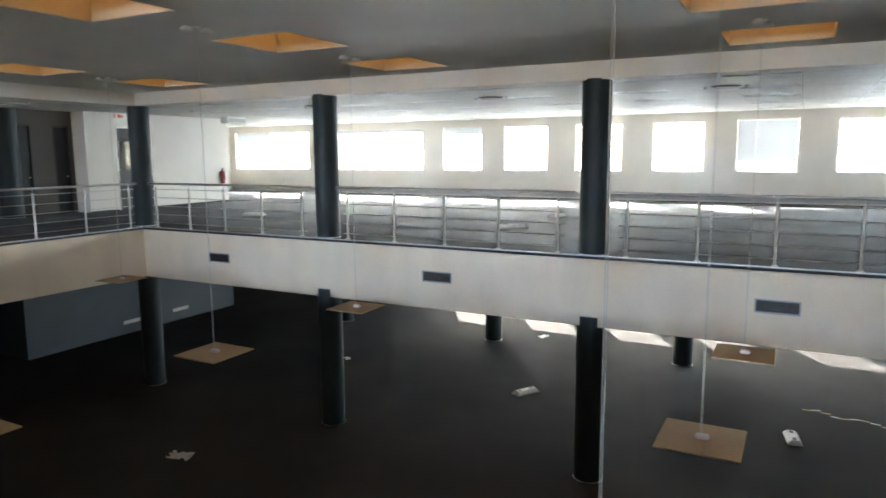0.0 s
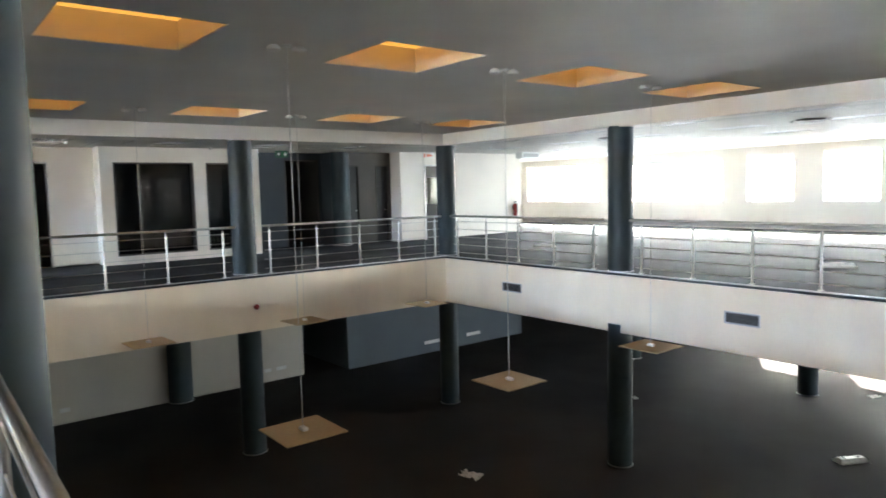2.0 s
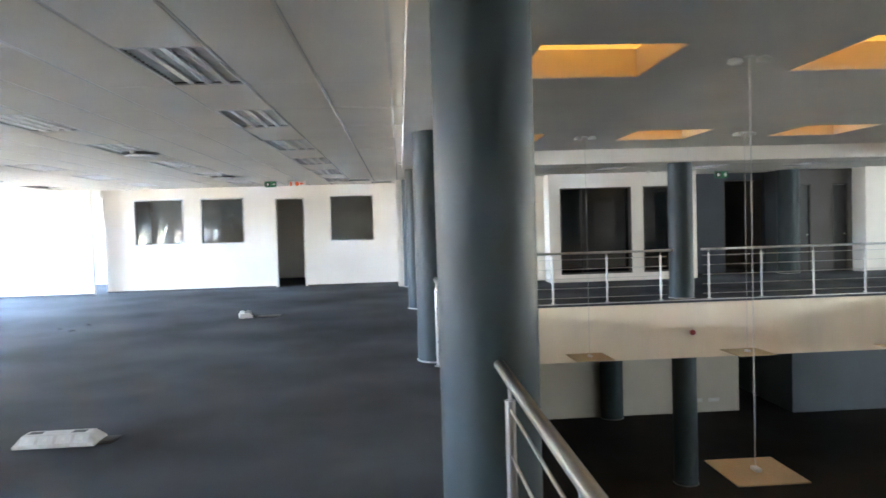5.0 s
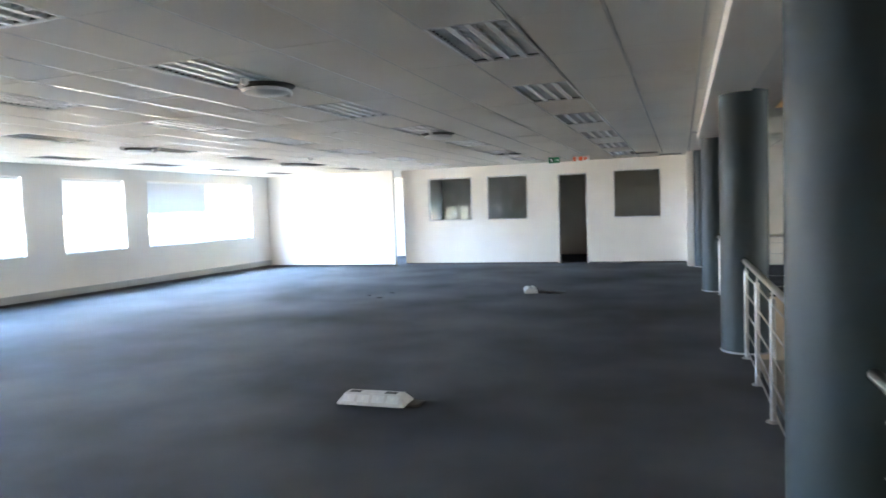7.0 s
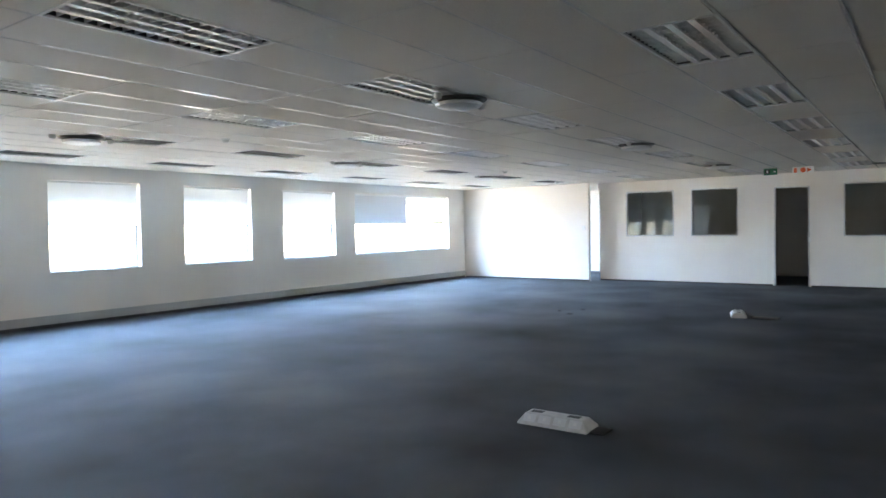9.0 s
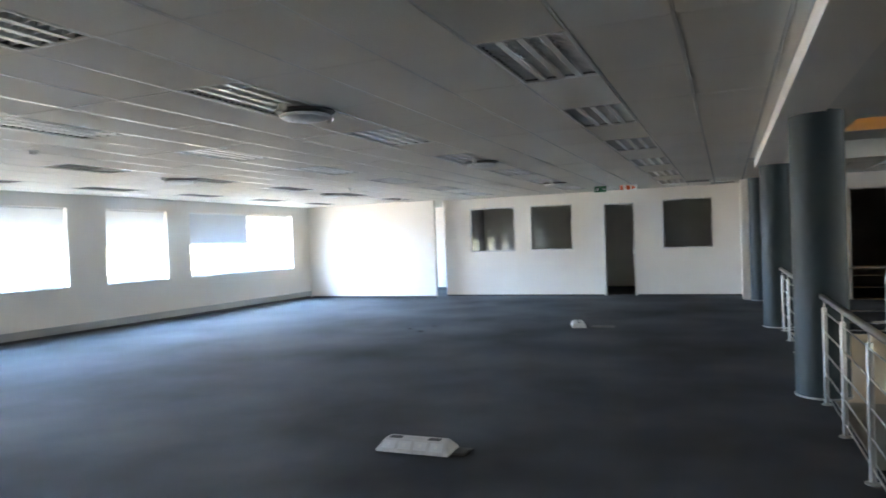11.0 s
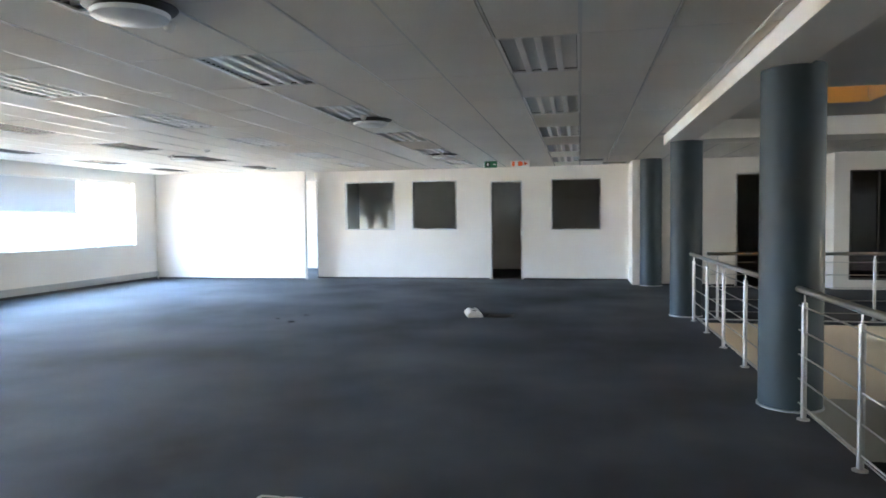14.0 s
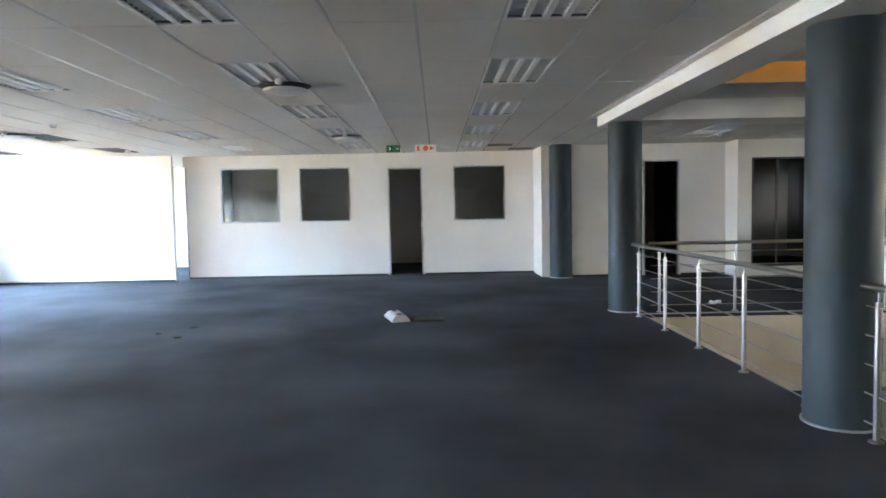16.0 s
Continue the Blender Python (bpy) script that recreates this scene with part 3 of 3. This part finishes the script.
def door_frame(x, y0, y1, z1, depth, label, mat=M_ALU):
    d = thing("door_%d" % len([o for o in scene.objects if o.name.startswith("door_")]), label, "doorway", kind="structure", at=(x, (y0 + y1) / 2, 0))
    hw = (y1 - y0) / 2
    for a, b in ((-hw - 0.002, -hw + 0.03), (hw - 0.03, hw + 0.002)):
        part("jamb", boxed(-depth - 0.008, 0.008, a, b, 0.001, z1), mat, d)
    part("head", boxed(-depth - 0.008, 0.008, -hw - 0.002, hw + 0.002, z1 - 0.03, z1 + 0.002), mat, d)
    return d


d = door_frame(OFFICE, -3.19, -2.41, 2.455, WT, "open office doorway with aluminium frame and a white lock tag")
part("strike_plate", boxed(0.009, 0.02, 0.345, 0.425, 1.10, 1.21), M_SIGNWHITE, d, "white lock plate")
# The leaf takes the dark room colour in place of shade.
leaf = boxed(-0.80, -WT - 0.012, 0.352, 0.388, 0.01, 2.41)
part("door_leaf", leaf, M_DARKROOM, d, "door leaf swung inwards, coloured dark like the unlit room")
door_frame(-18.2, 2.33, 3.10, 2.455, WT, "dark open doorway with aluminium frame")
for ya, yb in ((11.00, 11.42), (12.05, 12.48)):
    d = door_frame(-18.15, ya, yb, 2.40, WT, "closed dark narrow door", M_DARKFRAME)
    hw = (yb - ya) / 2 - 0.032
    part("door_leaf", boxed(-0.07, -0.035, -hw, hw, 0.01, 2.365), M_BLACK, d)
    bm = bmesh.new()
    rod(bm, (-0.03, hw - 0.06, 1.02), (0.0, hw - 0.06, 1.02), 0.02, 12)
    part("handle", bm, M_STEEL, d, smooth=True)
d = door_frame(-17.6, 13.55, 14.30, 2.40, WT, "dark door with a glazed panel in a white partition", M_ALU)
bm = holed("x", -0.08, -0.04, -0.345, 0.345, 0.01, 2.37, [(-0.27, 0.27, 1.15, 2.0)])
part("door_leaf", bm, M_DARKFRAME, d, "dark door leaf")
part("pane", boxed(-0.064, -0.056, -0.27, 0.27, 1.15, 2.0), M_GLASS, d, "clear glass panel")
d = door_frame(-18.9, 9.35, 10.45, 2.6, WT, "dark lobby opening", M_DARKFRAME)


# ---- recessed light fittings ----
def make_troffer(louvre, label):
    t = thing("troffer_light", label, "ceiling light", "ceiling lights", at=(0, 0, CEIL))
    bm = bmesh.new()
    for a, b, c, e in ((0.004, 1.196, 0.004, 0.022), (0.004, 1.196, 0.578, 0.596), (0.004, 0.022, 0.022, 0.578), (1.178, 1.196, 0.022, 0.578)):
        box(bm, a, b, c, e, -0.004, 0.012)
    part("frame", bm, M_FRAME, t)
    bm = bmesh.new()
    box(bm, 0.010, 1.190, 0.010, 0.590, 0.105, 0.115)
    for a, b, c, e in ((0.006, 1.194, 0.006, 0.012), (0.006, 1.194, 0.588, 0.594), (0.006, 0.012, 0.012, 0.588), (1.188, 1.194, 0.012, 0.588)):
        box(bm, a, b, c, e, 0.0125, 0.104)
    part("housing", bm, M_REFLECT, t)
    for k in range(1, 4):
        bm = bmesh.new()
        y = 0.022 + 0.139 * k
        vs = [(0.023, y - 0.046, 0.060), (0.023, y + 0.046, 0.060), (0.023, y + 0.022, 0.002), (0.023, y - 0.022, 0.002)]
        a = [bm.verts.new(v) for v in vs]
        b = [bm.verts.new((1.177, v[1], v[2])) for v in vs]
        bm.faces.new(a), bm.faces.new(b[::-1])
        for i in range(4):
            j = (i + 1) % 4
            bm.faces.new((a[i], b[i], b[j], a[j]))
        part("louvre_bar", bm, louvre, t)
    for r in range(4):
        bm = bmesh.new()
        y0 = 0.024 + 0.139 * r
        for k in range(1, 15):
            x = 0.022 + 0.077 * k
            box(bm, x - 0.003, x + 0.003, y0 + 0.005, y0 + 0.131, 0.008, 0.040)
        part("cross_blade", bm, louvre, t)["kind"] = "stuff"
    for k in range(4):
        bm = bmesh.new()
        y = 0.0915 + 0.139 * k
        rod(bm, (0.03, y, 0.082), (1.17, y, 0.082), 0.013, 10)
        part("tube", bm, M_TUBE, t, smooth=True)
    return t


first = make_troffer(M_LOUVRE, "recessed fluorescent ceiling light with white louvre, switched off")
first.location = (*troffers[0], CEIL)
for x, y in troffers[1:]:
    if y > -8:
        copy_thing(first, pose(x, y, CEIL))
# the fittings next to the south windows are drawn with a dark louvre colour
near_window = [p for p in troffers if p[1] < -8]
first = make_troffer(M_LOUVRE_DARK, "recessed ceiling light near the windows, louvre drawn dark, switched off")
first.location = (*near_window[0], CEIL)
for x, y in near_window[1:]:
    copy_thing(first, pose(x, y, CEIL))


def ceiling_grille(x, y, hx, hy):
    g = thing("ceiling_grille", "dark rectangular air grille in the tiled ceiling", "air grille", "ceiling grilles", at=(x, y, CEIL))
    part("backing", boxed(-hx + 0.012, hx - 0.012, -hy + 0.012, hy - 0.012, -0.008, -0.005), M_BLACK, g)
    for a, b, c, d in ((-hx, hx, -hy, -hy + 0.012), (-hx, hx, hy - 0.012, hy), (-hx, -hx + 0.012, -hy + 0.012, hy - 0.012), (hx - 0.012, hx, -hy + 0.012, hy - 0.012)):
        part("frame", boxed(a, b, c, d, -0.014, -0.004), M_TRUNK, g)
    for k in range(6):
        c = -hy + 0.03 + k * (2 * hy - 0.06) / 5
        part("slat", boxed(-hx + 0.012, hx - 0.012, c - 0.004, c + 0.004, -0.013, -0.0082), M_DARKFRAME, g)


ceiling_grille(-17.75, -0.76, 0.24, 0.27)
ceiling_grille(-18.70, -0.22, 0.24, 0.27)


def diffuser(x, y):
    d = thing("ceiling_diffuser", "round white ceiling diffuser dish on a short neck", "air diffuser", "round ceiling diffusers", at=(x, y, CEIL))
    # Neck spread into a dark disc that draws the shadow ring round the dish.
    bm = bmesh.new()
    lathe(bm, [(0.27, -0.006), (0.262, -0.016), (0.20, -0.02), (0.15, -0.035)], (0, 0, 0), 28)
    part("neck", bm, M_DARKFRAME, d, "neck widened and coloured dark for the shadow ring round the dish", smooth=True)
    bm = bmesh.new()
    lathe(bm, [(0.20, -0.036), (0.225, -0.045), (0.215, -0.070), (0.14, -0.088), (0.03, -0.094)], (0, 0, 0), 32)
    part("dish", bm, M_PLASTIC, d, smooth=True)
    for s in (-1, 1):
        bm = bmesh.new()
        lathe(bm, [(0.035, 0.0), (0.04, -0.02), (0.03, -0.05), (0.01, -0.06)], (s * 0.36, 0.02, 0), 14)
        part("sensor", bm, M_OFFWHITE, d, smooth=True)


for x in (-1.3, -6.10, -10.83, -15.6):
    diffuser(x, -3.62)
    diffuser(x + 1.05, -8.65)
for x in (-11.0, -6.2, -1.4):
    diffuser(x, 14.4)


# ---- void: spotlights, hanging boards ----
def spot_pair(x, y):
    s = thing("spotlight_pair", "pair of small white ceiling spotlights on a plate", "spotlight", "spotlights over the void", at=(x, y, VCEIL))
    bm = bmesh.new()
    lathe(bm, [(0.05, 0.0), (0.05, -0.012), (0.045, -0.016)], (0, 0, 0), 16)
    part("plate", bm, M_PLASTIC, s, smooth=True)
    for k, m in ((-1, M_PLASTIC), (1, M_OFFWHITE)):
        bm = bmesh.new()
        lathe(bm, [(0.025, -0.0), (0.058, -0.02), (0.064, -0.045), (0.045, -0.06), (0.015, -0.064)], (k * 0.03, k * 0.11, 0), 18)
        part("lamp_head", bm, m, s, smooth=True)


BOARD_Z = -0.635
M_CABLE = material('grey_cable', (0.50, 0.50, 0.48), 0.4)


def board(x, y, turn):
    b = thing("hanging_board", "square tan plywood board hung on thin cables over the void", "hanging board", "boards hung over the void", at=(x, y, BOARD_Z))
    b.rotation_euler = (0, 0, radians(turn))
    h = 0.31
    part("panel", boxed(-h, h, -h, h, -0.012, 0.0, bevel=0.002), M_PLY, b)
    bm = bmesh.new()
    box(bm, -0.04, 0.06, -0.03, 0.03, 0.0, 0.035, bevel=0.008)
    part("cable_clamp", bm, M_PLASTIC, b)
    up = VCEIL - BOARD_Z
    for sx in (-0.004, 0.004):
        bm = bmesh.new()
        rod(bm, (sx, 0, 0.02), (sx * 1.5, 0, up - 0.01), 0.0019, 8)
        part("cable", bm, M_CABLE, b, "thin pale cable")


for col in (-11.12, -5.97, -0.76, 4.4):
    for y in (3.25, 5.83, 8.43):
        x = col + 0.05 * (y - 3.25)
        board(x, y, 3 if col < -8 else 0)
        spot_pair(x, y)


# ---- vents in the fascia ----
def fascia_vent(x, y, z):
    v = thing("fascia_vent", "dark louvred air grille in the cream fascia", "air vent", "fascia vents", at=(x, y, z))
    hw, hh = 0.29, 0.10
    for a, b, c, d in ((-hw, hw, hh - 0.02, hh), (-hw, hw, -hh, -hh + 0.02), (-hw, -hw + 0.02, -hh + 0.02, hh - 0.02), (hw - 0.02, hw, -hh + 0.02, hh - 0.02)):
        part("frame", boxed(a, b, -0.018, -0.001, c, d), M_TRUNK, v)
    part("backing", boxed(-hw + 0.02, hw - 0.02, -0.004, -0.001, -hh + 0.02, hh - 0.02), M_BLACK, v)
    for k in range(7):
        z0 = -hh + 0.028 + k * 0.0225
        part("slat", boxed(-hw + 0.02, hw - 0.02, -0.015, -0.005, z0, z0 + 0.007), M_DARKFRAME, v)


for x in (-10.76, -5.58, -0.24, 4.95):
    fascia_vent(x, VN, -0.555)
al = thing("fire_alarm_sounder", "small red fire alarm sounder on the cream fascia", "fire alarm", at=(VW, 5.82, -0.64))
bm = bmesh.new()
lathe(bm, [(0.055, 0.0), (0.055, 0.03), (0.04, 0.05), (0.015, 0.055)], (0, 0, 0), 20)
bm.transform(Matrix.Rotation(radians(90), 4, "Y"))
part("body", bm, M_RED, al, smooth=True)


# ---- things on the floors ----
def power_box(x, y, z, turn, lying=0.0):
    p = thing("floor_power_box", "dirty white four-way floor socket box standing on the carpet", "socket box", "floor socket boxes", at=(x, y, z))
    p.rotation_euler = (0, 0, radians(turn))
    bm = bmesh.new()
    prof = [(-0.125, 0.0), (0.125, 0.0), (0.125, 0.02), (0.06, 0.086), (-0.06, 0.086), (-0.125, 0.02)]
    L = 0.298
    a = [bm.verts.new((-L + (0.05 if h > 0.05 else 0), w, h)) for w, h in prof]
    b = [bm.verts.new((L - (0.05 if h > 0.05 else 0), w, h)) for w, h in prof]
    bm.faces.new(a), bm.faces.new(b[::-1])
    for i in range(6):
        j = (i + 1) % 6
        bm.faces.new((a[i], b[i], b[j], a[j]))
    bmesh.ops.bevel(bm, geom=bm.edges[:], offset=0.006, segments=2, affect="EDGES")
    part("body", bm, M_OFFWHITE, p)
    slope = Matrix.Rotation(math.atan2(0.066, 0.065), 4, "X")
    for side in (-1, 1):
        for k in range(4):
            cx = -0.195 + 0.13 * k
            m = Matrix.Translation((cx, side * -0.0, 0)) @ (Matrix.Identity(4) if side > 0 else Matrix.Rotation(math.pi, 4, "Z")) @ Matrix.Translation((0, -0.0925, 0.0535)) @ slope
            bm = boxed(-0.052, 0.052, -0.034, 0.034, 0.0, 0.006, bevel=0.002)
            bm.transform(m)
            f = part("socket_plate", bm, M_PLASTIC, p)
            bm = boxed(-0.012, 0.012, -0.014, 0.014, 0.0062, 0.010)
            bm.transform(m)
            part("switch", bm, M_SIGNWHITE, f)
    for cx in (-0.17, 0.15):
        part("cable_slot", boxed(cx - 0.05, cx + 0.05, -0.03, 0.03, 0.085, 0.089), M_BLACK, p)


power_box(-5.63, -2.40, 0.0, 91)
power_box(-13.02, -2.66, 0.0, 15)
power_box(-5.40, 13.79, 0.0, 30)
power_box(-12.75, 13.87, 0.0, 10)
power_box(-5.35, 16.6, 0.0, 80)
power_box(-5.21, 14.13, LOW, 60)
power_box(0.09, 14.02, LOW, 100)


def litter(x, y, z, size, seed, label, mat=M_PAPER):
    r = random.Random(seed)
    bm = bmesh.new()
    bmesh.ops.create_grid(bm, x_segments=7, y_segments=6, size=size)
    for v in bm.verts:
        v.co.x += r.uniform(-0.2, 0.2) * size
        v.co.y = v.co.y * 0.65 + r.uniform(-0.15, 0.15) * size
        v.co.z = r.uniform(0.0, 0.35) * size
    low = min(v.co.z for v in bm.verts)
    for v in bm.verts:
        v.co.z -= low
    bmesh.ops.solidify(bm, geom=bm.faces[:], thickness=0.002)
    ob = part("litter", bm, mat)
    ob.location = (x, y, z + 0.003)
    ob.rotation_euler = (0, 0, r.uniform(0, 6))
    tagged(ob, label, "litter")


# Thin dark plates draw the dark patch beside a socket box.
def dark_floor_plate(x, y, sx, sy):
    f = thing("dark_floor_plate", "thin dark plate on the carpet beside a socket box", "floor outlet", "floor outlets", at=(x, y, 0))
    part("plate", boxed(-sx, sx, -sy, sy, 0.001, 0.006, bevel=0.002), M_BLACK, f)
    part("inner_plate", boxed(-sx * 0.7, sx * 0.7, -sy * 0.8, sy * 0.8, 0.0065, 0.009), M_SKIRT, f)


dark_floor_plate(-12.95, -2.22, 0.16, 0.2)
dark_floor_plate(-5.66, -2.07, 0.10, 0.08)
litter(-9.50, 8.34, LOW, 0.2, 1, "crumpled white packaging lying on the lower carpet")
litter(-10.27, 14.42, LOW, 0.10, 2, "scrap of white paper on the lower carpet")
litter(-6.39, 18.68, LOW, 0.16, 3, "scrap of white packaging on the lower carpet")
litter(-13.9, 2.1, 0, 0.12, 4, "scrap of white paper on the upper carpet")
for k, (x, y) in enumerate(((-12.2, -5.6), (-12.6, -5.3), (-11.9, -5.25))):
    litter(x, y, 0, 0.045, 10 + k, "small dark scrap on the carpet", M_SCRAP)
# loose striped tape on the lower floor
tape = thing("loose_tape", "loose yellow and white tape lying on the lower carpet", "tape", at=(0.25, 15.75, LOW))
for k in range(9):
    x = k * 0.17
    y = 0.08 * math.sin(k * 1.3) - 0.035 * k
    bm = boxed(0, 0.168, -0.02, 0.02, 0.002, 0.006)
    bm.transform(pose(x, y, 0, 0, 0, 14 * math.sin(k * 1.7)))
    part("strip", bm, M_PAPER if k % 2 else M_PLY, tape)


# ---- signs, switches, extinguisher ----
def hanging_sign(x, y0, y1, z0, z1, label, kind):
    s = thing("ceiling_sign", label, "sign", at=(x, (y0 + y1) / 2, z0))
    hw, h = (y1 - y0) / 2, z1 - z0
    part("plate", boxed(-0.006, 0.006, -hw, hw, 0, h), M_GREEN if kind == "green" else M_SIGNWHITE, s)
    if kind == "green":
        part("symbol", boxed(0.0065, 0.009, -hw + 0.03, -0.015, 0.025, h - 0.025), M_BLACK, s)
        part("symbol", boxed(0.0065, 0.009, 0.06, hw - 0.03, h * 0.42, h * 0.58), M_SIGNWHITE, s)
        part("symbol", boxed(0.0065, 0.009, 0.085, hw - 0.055, h * 0.2, h * 0.8), M_SIGNWHITE, s)
        part("symbol", boxed(0.0092, 0.0115, -hw + 0.06, -0.05, h * 0.3, h * 0.7), M_SIGNWHITE, s)
    else:
        part("symbol", boxed(0.0065, 0.009, -hw + 0.03, -hw + 0.09, 0.02, h - 0.02), M_ORANGE, s)
        bm = bmesh.new()
        lathe(bm, [(0.055, 0.0), (0.055, 0.0025)], (0, 0, 0), 18)
        bm.transform(Matrix.Translation((0.0065, 0, h / 2)) @ Matrix.Rotation(radians(90), 4, "Y"))
        part("symbol", bm, M_ORANGE, s)
        bm = bmesh.new()
        vs = [bm.verts.new(c) for c in ((0.0065, hw - 0.13, h * 0.2), (0.0065, hw - 0.03, h * 0.5), (0.0065, hw - 0.13, h * 0.8), (0.009, hw - 0.13, h * 0.2), (0.009, hw - 0.03, h * 0.5), (0.009, hw - 0.13, h * 0.8))]
        for q in ((0, 1, 2), (5, 4, 3), (0, 3, 4, 1), (1, 4, 5, 2), (2, 5, 3, 0)):
            bm.faces.new([vs[i] for i in q])
        part("symbol", bm, M_ORANGE, s)
    for sy in (-hw + 0.04, hw - 0.04):
        bm = bmesh.new()
        rod(bm, (0, sy, h), (0, sy, CEIL - z0 + 0.001), 0.003, 6)
        part("hanger", bm, M_STEEL, s)


hanging_sign(-17.4, -3.07, -2.79, 2.645, 2.79, "green exit sign hanging from the ceiling", "green")
hanging_sign(-17.4, -2.49, -2.07, 2.645, 2.79, "white and red fire equipment sign hanging from the ceiling", "red")
hanging_sign(-16.9, 8.15, 8.5, 2.55, 2.72, "green exit sign hanging from the ceiling", "green")
hanging_sign(-17.2, 13.2, 13.6, 2.60, 2.76, "white and red fire equipment sign hanging from the ceiling", "red")


def wall_plate(x, y, z, w, h, label, name="light_switch", axis="x", d=1):
    s = thing(name, label, "switch" if name == "light_switch" else "socket", at=(x, y, z))
    if axis == "x":
        part("plate", boxed(0.001, 0.012, -w / 2, w / 2, -h / 2, h / 2, bevel=0.002), M_PLASTIC, s)
        part("rocker", boxed(0.0125, 0.018, -w / 5, w / 5, -h / 4, h / 4), M_SIGNWHITE, s)
    else:
        part("plate", boxed(-w / 2, w / 2, min(0.001 * d, 0.012 * d), max(0.001 * d, 0.012 * d), -h / 2, h / 2), M_PLASTIC, s)
        part("rocker", boxed(-w / 5, w / 5, min(0.0125 * d, 0.018 * d), max(0.0125 * d, 0.018 * d), -h / 4, h / 4), M_SIGNWHITE, s)


wall_plate(-18.92, -8.11, 1.52, 0.10, 0.12, "white light switch on the bright partition")
wall_plate(-18.75, 0.15, 0.32, 0.10, 0.12, "white wall socket by the column", "wall_socket", "y", -1)
for y, w in ((8.2, 0.2), (8.62, 0.3), (3.1, 0.22)):
    wall_plate(-18.15, y, LOW + 0.33, w, 0.10, "white wall socket plates on the beige wall", "wall_socket")
for y in (13.75, 15.55):
    wall_plate(-17.7, y, LOW + 0.35, 0.62, 0.11, "row of white sockets on the slate blue wall", "wall_socket")

ex = thing("fire_extinguisher", "red and black fire extinguisher hung at the end of the partition", "fire extinguisher", at=(-17.51, 17.48, 0.62))
bm = bmesh.new()
lathe(bm, [(0.06, 0.0), (0.07, 0.015), (0.07, 0.36), (0.05, 0.41), (0.025, 0.43)], (0, 0, 0), 20)
part("cylinder", bm, M_RED, ex, smooth=True)
bm = bmesh.new()
lathe(bm, [(0.022, 0.43), (0.022, 0.48), (0.03, 0.49), (0.03, 0.50)], (0, 0, 0), 12)
part("valve", bm, M_BLACK, ex, smooth=True)
part("handle", boxed(-0.015, 0.015, -0.02, 0.11, 0.50, 0.515), M_BLACK, ex)
bm = bmesh.new()
rod(bm, (0.06, 0.06, 0.12), (0.06, 0.02, 0.46), 0.011, 8)
part("hose", bm, M_BLACK, ex)
part("bracket", boxed(-0.088, -0.065, -0.03, 0.03, 0.2, 0.4), M_BLACK, ex)


# ---- lamps under the lower ceiling ----
def globe(x, y):
    g = thing("ceiling_globe", "white round bowl lamp under the lower ceiling", "ceiling lamp", "bowl lamps", at=(x, y, LOWCEIL))
    bm = bmesh.new()
    lathe(bm, [(0.10, 0.0), (0.10, -0.06)], (0, 0, 0), 18)
    part("base", bm, M_ALU, g, smooth=True)
    bm = bmesh.new()
    lathe(bm, [(0.23, -0.06), (0.24, -0.10), (0.22, -0.18), (0.15, -0.26), (0.05, -0.30)], (0, 0, 0), 28)
    part("bowl", bm, M_PLASTIC, g, smooth=True)


globe(-14.1, 10.55)
globe(-13.75, 11.95)


# ---- small ceiling fittings ----
ac = thing("ceiling_unit", "white boxed unit hung under the north gallery ceiling", "air conditioner", at=(-16.5, 17.1, CEIL))
part("casing", boxed(-0.16, 0.16, -0.42, 0.42, -0.22, -0.002, bevel=0.02), M_PLASTIC, ac)
part("grille", boxed(0.161, 0.168, -0.36, 0.36, -0.18, -0.06), M_TRUNK, ac)


def smoke_detector(x, y, z=CEIL):
    d = thing("smoke_detector", "small round white smoke detector on the ceiling", "smoke detector", "smoke detectors", at=(x, y, z))
    bm = bmesh.new()
    lathe(bm, [(0.055, 0.0), (0.055, -0.015), (0.045, -0.02)], (0, 0, 0), 18)
    part("base", bm, M_PLASTIC, d, smooth=True)
    bm = bmesh.new()
    lathe(bm, [(0.042, -0.0205), (0.04, -0.045), (0.025, -0.055)], (0, 0, 0), 18)
    part("head", bm, M_OFFWHITE, d, smooth=True)


for x, y in ((-6.33, -7.48), (-13.5, -7.5), (-17.6, -8.3), (-16.4, 3.2), (-17.3, 6.6), (-15.6, 9.9), (-15.0, 14.0)):
    smoke_detector(x, y)
